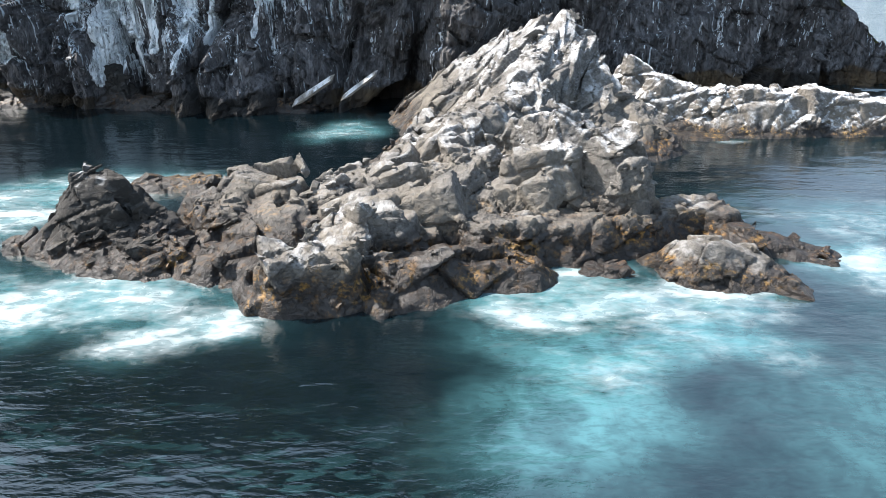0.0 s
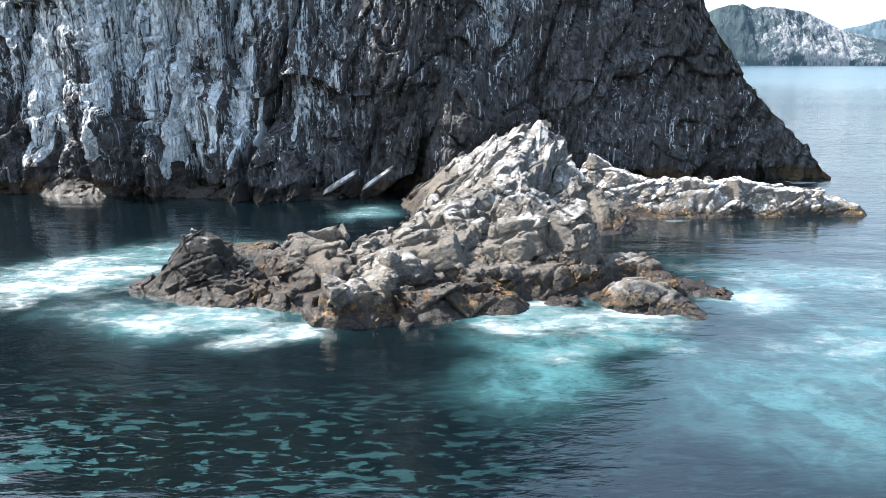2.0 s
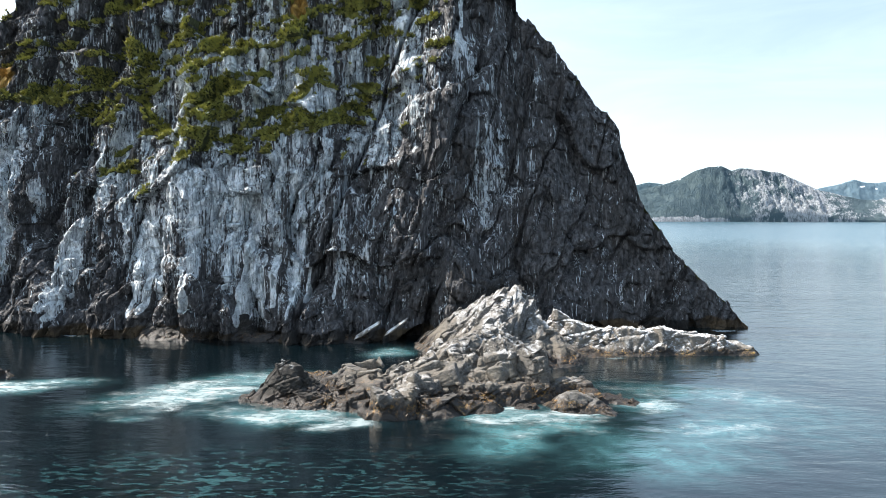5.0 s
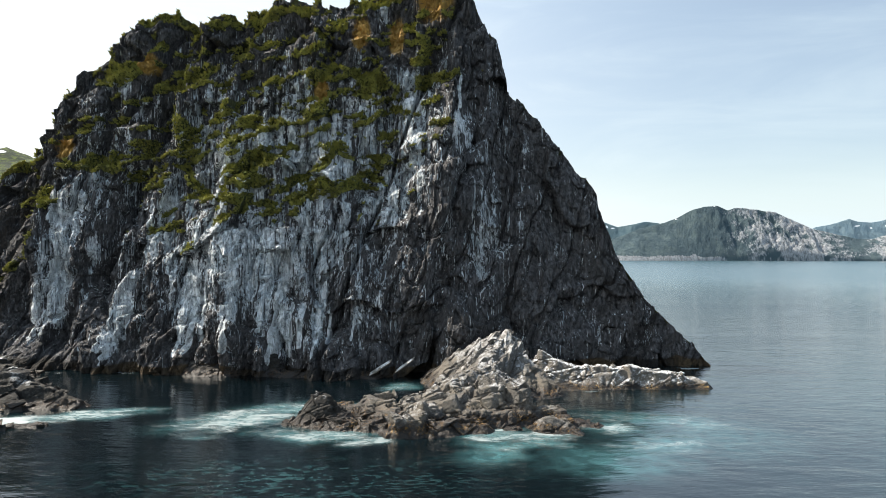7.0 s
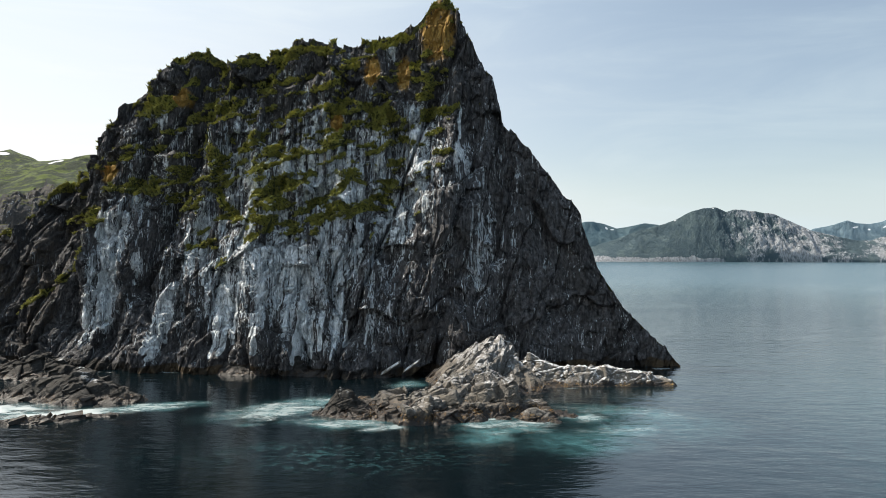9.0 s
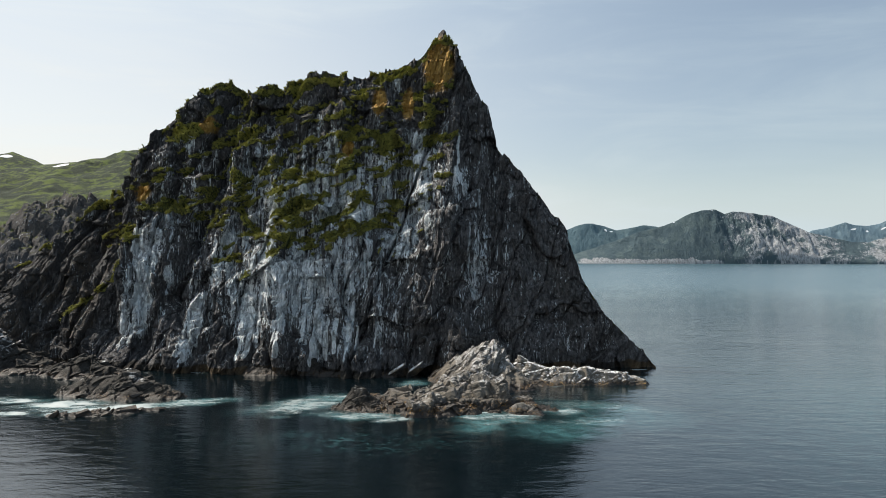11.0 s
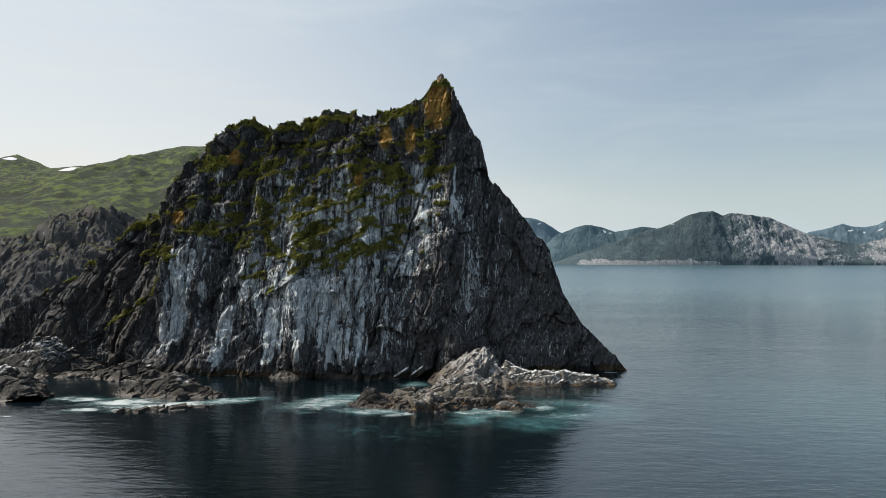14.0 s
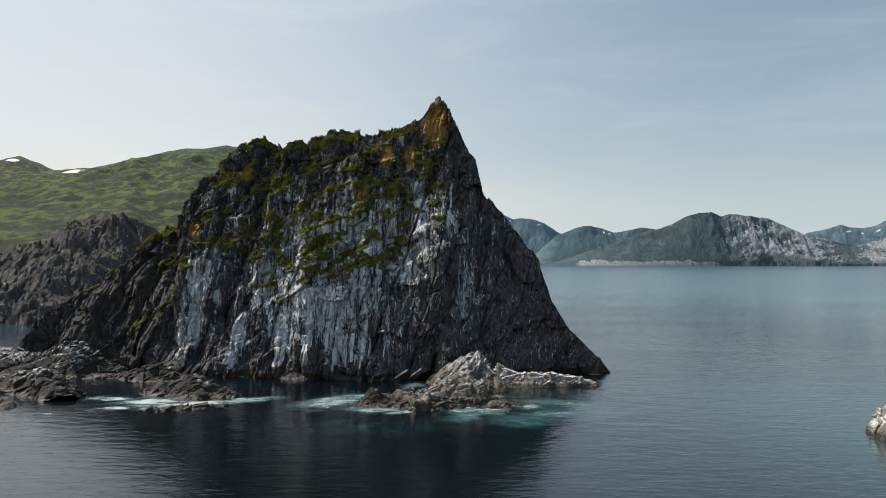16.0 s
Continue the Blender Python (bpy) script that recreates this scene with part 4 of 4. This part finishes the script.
# ---- the islet and its outlying rocks ----
rock_mass("rocky_islet", [
    # the peak: beds tilted up to the right
    crest((4.0, 74, 7.2), (9.6, 90.2, 12.0), 0.4, 1.9, 1.2), crest((9.6, 90.2, 12.0), (14.3, 85.4, 13.9), 0.4, 2.4, 0.7), crest((14.3, 85.4, 13.7), (18.3, 83.6, 12.2), 0.4, 3.0, 4.5),
    crest((7.0, 66, 7.8), (13.4, 84.5, 13.2), 1.5, 0.8, 1.6), crest((10.0, 68, 8.0), (18.2, 83.2, 11.7), 0.6, 0.8, 4.0),
    # its foot on the far side
    crest((-5.0, 54, 5.0), (-4.0, 61, 4.6), 0.5, 2.6, 0.8), crest((-4.0, 61, 4.6), (-1.4, 79, 4.4), 0.5, 2.4, 0.8), crest((-2.6, 81.0, 3.6), (2.2, 80, 5.8), 0.6, 2.0, 1.2),
    # the broken middle
    crest((-10.6, 48.6, 4.0), (-7.0, 52.0, 5.2), 1.0, 2.0, 1.3), crest((-7.0, 51.6, 5.2), (-1.0, 51, 5.7), 1.0, 0.9, 1.1), crest((-1.0, 51, 5.6), (3.4, 61, 7.6), 1.3, 0.6, 1.1), crest((3.4, 61, 7.6), (5.0, 66, 7.4), 1.2, 0.6, 1.1),
    crest((-6, 45.5, 4.4), (0.0, 47, 4.7), 1.4, 0.7, 1.4), crest((0.0, 47, 4.5), (3.0, 53, 6.4), 1.2, 0.8, 1.3),
    # the crag above the weed
    crest((7.0, 55.5, 8.0), (10.4, 53.2, 9.4), 1.0, 2.0, 2.0), crest((10.4, 53.0, 9.2), (14.6, 48.4, 6.9), 1.4, 2.4, 3.0), crest((5.8, 50.5, 6.4), (9.6, 50, 7.2), 1.0, 1.6, 2.6), crest((4.6, 48.2, 4.6), (7.5, 48, 5.0), 0.9, 1.6, 2.0),
    # blocks at the front
    crest((-10.3, 37.2, 3.7), (-7.0, 37.2, 4.0), 1.7, 3.0, 3.2), crest((-12.0, 38.2, 2.3), (-9, 37.2, 2.6), 1.2, 2.0, 3.0), crest((-8, 39, 4.0), (-6, 43, 4.6), 1.5, 2.2, 2.0), crest((-5.5, 42.0, 4.9), (-3.2, 42.4, 4.6), 1.1, 1.8, 2.4),
    # weed-covered benches
    crest((-4.2, 37.4, 2.2), (0.2, 40.0, 2.1), 1.4, 1.1, 1.3), crest((0.2, 40.4, 2.1), (5.0, 40.8, 1.9), 1.5, 1.1, 1.2), crest((2.5, 44.4, 3.3), (9, 45.4, 2.9), 1.4, 1.1, 1.8), crest((9, 45.6, 2.8), (16, 47.4, 3.2), 1.7, 1.1, 1.7),
    crest((16, 48.2, 3.4), (21.3, 49.0, 3.2), 1.4, 1.5, 1.4), crest((21.3, 48.6, 2.9), (22.5, 45.5, 2.6), 1.2, 1.3, 1.3),
    # the low hump to the left
    crest((-16.2, 53.0, 4.3), (-13.0, 51.6, 4.1), 1.4, 1.8, 1.2), crest((-19.6, 52, 2.4), (-15, 50.5, 3.1), 1.4, 2.0, 1.0), crest((-18, 48.4, 2.8), (-12, 46.2, 3.5), 1.6, 1.1, 1.2), crest((-19, 43.6, 1.3), (-14, 41, 1.5), 1.6, 1.0, 1.0)],
    (-25, 31, 31, 97), 0.155, 11, ROCK, 60, (0.4, 1.3), 3.0, "jagged grey rock islet, white on top, brown below", steep_from=67.0)
rock_mass("rock_outcrop", [crest((-27.2, 47.0, 6.0), (-24.3, 46.8, 6.1), 0.8, 1.5, 1.7), crest((-24.3, 46.8, 5.6), (-21.4, 46, 3.6), 0.9, 1.4, 1.6), crest((-32.2, 45.4, 0.9), (-27, 46.2, 4.4), 0.9, 1.2, 1.1),
                           crest((-26, 43, 1.6), (-20.5, 42, 1.7), 1.1, 0.9, 1.2)],
          (-37, -16, 36, 56), 0.14, 71, DARK_ROCK, 16, (0.4, 1.3), 2.3, "dark craggy outcrop with brown weed at its foot")
rock_mass("rock_shelf", [crest((-29, 59.5, 1.0), (-21.8, 59.8, 1.3), 0.9, 0.9, 0.9)], (-34, -17, 54, 65), 0.16, 76, ROCK, 6, (0.4, 0.9), 1.8, "low brown rock shelf between outcrop and islet")
rock_mass("boulder", [crest((18.2, 41.4, 2.7), (21.0, 40.8, 2.4), 1.0, 0.8, 1.0), crest((21.0, 40.8, 2.2), (23.4, 38.8, 1.0), 0.9, 0.8)],
          (14, 27, 35, 46), 0.13, 81, BOULDER_ROCK, 3, (0.4, 0.8), 2.2, "rounded grey and ochre boulder at the water", relief=0.75)
rock_mass("flat_rock", [crest((25.3, 45.6, 1.0), (28.3, 44.2, 0.6), 1.1, 0.5, 0.6)], (21, 32, 41, 50), 0.13, 91, DARK_ROCK, 4, (0.4, 1.0), 2.2, "low dark flat rock awash")
rock_mass("small_rock", [crest((10.6, 41.6, 0.7), (12.2, 41.5, 0.7), 0.7, 0.9)], (8, 15, 39, 44), 0.11, 95, DARK_ROCK, 4, (0.4, 0.8), 1.6, "small dark rock awash in surf")
rock_mass("rock_ledge", [crest((23.4, 86.0, 9.3), (26.5, 85, 7.4), 0.5, 2.2, 2.6), crest((26.5, 85, 7.0), (34, 83.5, 5.1), 1.4, 1.2, 1.6), crest((34, 83.5, 5.3), (37.5, 82.5, 6.2), 1.2, 1.3, 1.6),
                         crest((37.5, 82.5, 6.0), (48, 82.5, 5.2), 1.6, 1.3, 1.9), crest((48, 82.5, 5.0), (58, 82.5, 3.9), 1.8, 1.2, 1.9), crest((58, 82.5, 3.6), (64, 81, 2.0), 1.2, 1.0, 1.4),
                         crest((22, 79, 0.9), (34, 78.5, 0.8), 0.9, 0.6)],
          (16, 72, 73, 96), 0.16, 101, PALE_ROCK, 12, (0.4, 1.0), 3.4, "long low rock ledge whitened by birds", relief=0.6)
LEFT = "low rocks along the cliff's foot"
rock_mass("shore_rock", [crest((-116, 65, 3.0), (-97, 63, 7.2), 2.2, 0.8, 1.0), crest((-97, 63, 6.8), (-82, 60, 1.6), 1.8, 0.8, 1.0)], (-122, -76, 52, 76), 0.24, 111, DARK_ROCK, 30, (0.8, 3.0), 4, "dark wedge-shaped rock with pale top", LEFT)
rock_mass("shore_rock", [crest((-106, 36.5, 0.7), (-94, 38.5, 1.5), 1.0, 0.6, 0.7), crest((-90, 40.5, 1.2), (-80, 45, 0.5), 1.0, 0.5)], (-118, -72, 29, 52), 0.24, 121, DARK_ROCK, 24, (0.8, 3.0), 3, "low brown rock awash in white surf", LEFT)
rock_mass("shore_rock", [crest((-142, 99, 3), (-129, 96, 7), 2.6, 0.9, 1.1), crest((-129, 96, 6.4), (-116, 96, 2.4), 2.0, 0.8)], (-150, -102, 82, 106), 0.28, 131, DARK_ROCK, 30, (0.8, 3.0), 4, "pale-topped slab of rock by the cliff", LEFT)
rock_mass("shore_rock", [crest((-172, 99, 2.6), (-148, 101, 1.8), 2.4, 0.6, 0.7)], (-184, -138, 88, 112), 0.3, 141, DARK_ROCK, 26, (0.8, 3.0), 4, "flat dark slabs of rock by the cliff", LEFT)
rock_mass("shore_rock", [crest((-178, 74, 6), (-162, 68, 9), 3.2, 0.9, 1.2), crest((-162, 68, 8), (-146, 55, 4), 3.0, 0.9, 1.2), crest((-150, 56, 4), (-141, 50, 2), 2.2, 0.9)], (-190, -140, 50, 86), 0.28, 151, DARK_ROCK, 30, (0.8, 3.0), 5, "large dark humped rock in the shallows", LEFT)
rock_mass("shore_rock", [crest((-186, 50, 2), (-160, 41, 1.5), 2.4, 0.6)], (-200, -150, 30, 62), 0.3, 161, DARK_ROCK, 18, (0.8, 3.0), 4, "low dark rock at the water's edge", LEFT)
rock_mass("shore_rock", [crest((-212, 116, 12), (-190, 110, 8), 4, 0.8), crest((-190, 110, 9), (-172, 108, 15), 4, 1.0, 1.2), crest((-172, 108, 13), (-156, 111, 5), 3, 0.9)], (-230, -142, 92, 140), 0.4, 171, DARK_ROCK, 50, (0.8, 3.0), 5, "broken dark rocks under the spur", LEFT)
rock_mass("white_capped_rock", [crest((143.6, 4, 14.5), (152, 10, 17.5), 3.0, 1.6, 2.6)], (122, 164, -12, 28), 0.28, 181, PALE_ROCK, 40, (0.8, 3.0), 4, "steep rock with a white guano cap")

FOOT_ROCKS = "rocks at the cliff's foot"
rock_mass("cliff_foot_rock", [crest((-49, 98.5, 6.5), (-46, 97, 2), 1.6, 1.6), crest((-46, 97, 2), (-37, 95.5, 1.4), 1.4, 0.9)], (-56, -30, 90, 104), 0.22, 211, DARK_ROCK, 24, (0.7, 2.6), 3.5, "dark boulders heaped under the cliff", FOOT_ROCKS)
rock_mass("cliff_foot_rock", [crest((-30, 96.5, 2.4), (-20, 95, 1.6), 1.3, 0.9)], (-38, -12, 89, 102), 0.2, 221, DARK_ROCK, 20, (0.7, 2.0), 3, "low brown rocks under the cliff", FOOT_ROCKS)
rock_mass("cliff_foot_rock", [crest((-70, 99.5, 3.4), (-60, 98, 2), 1.6, 1.0)], (-80, -50, 92, 106), 0.22, 231, DARK_ROCK, 20, (0.7, 2.2), 3, "dark boulders heaped under the cliff", FOOT_ROCKS)


def leaning_slab(at, turn, size):
    """A thin whitened slab leaning on the cliff's foot."""
    thing = tagged(new("leaning_slab"), "thin white-topped slab leaning against the cliff", "rock", "slabs at the cliff's foot")
    thing.matrix_world = pose(*at, *turn)
    ob = new("slab", shaped(BLOCK_SHAPES[3], WHITE_ROCK))
    ob.parent, ob.scale = thing, size


leaning_slab((-18.2, 93.6, 3.0), (30, -33, 8), (6.0, 1.2, 0.55))
leaning_slab((-11.6, 93.2, 3.8), (30, -36, 8), (5.4, 0.9, 0.5))
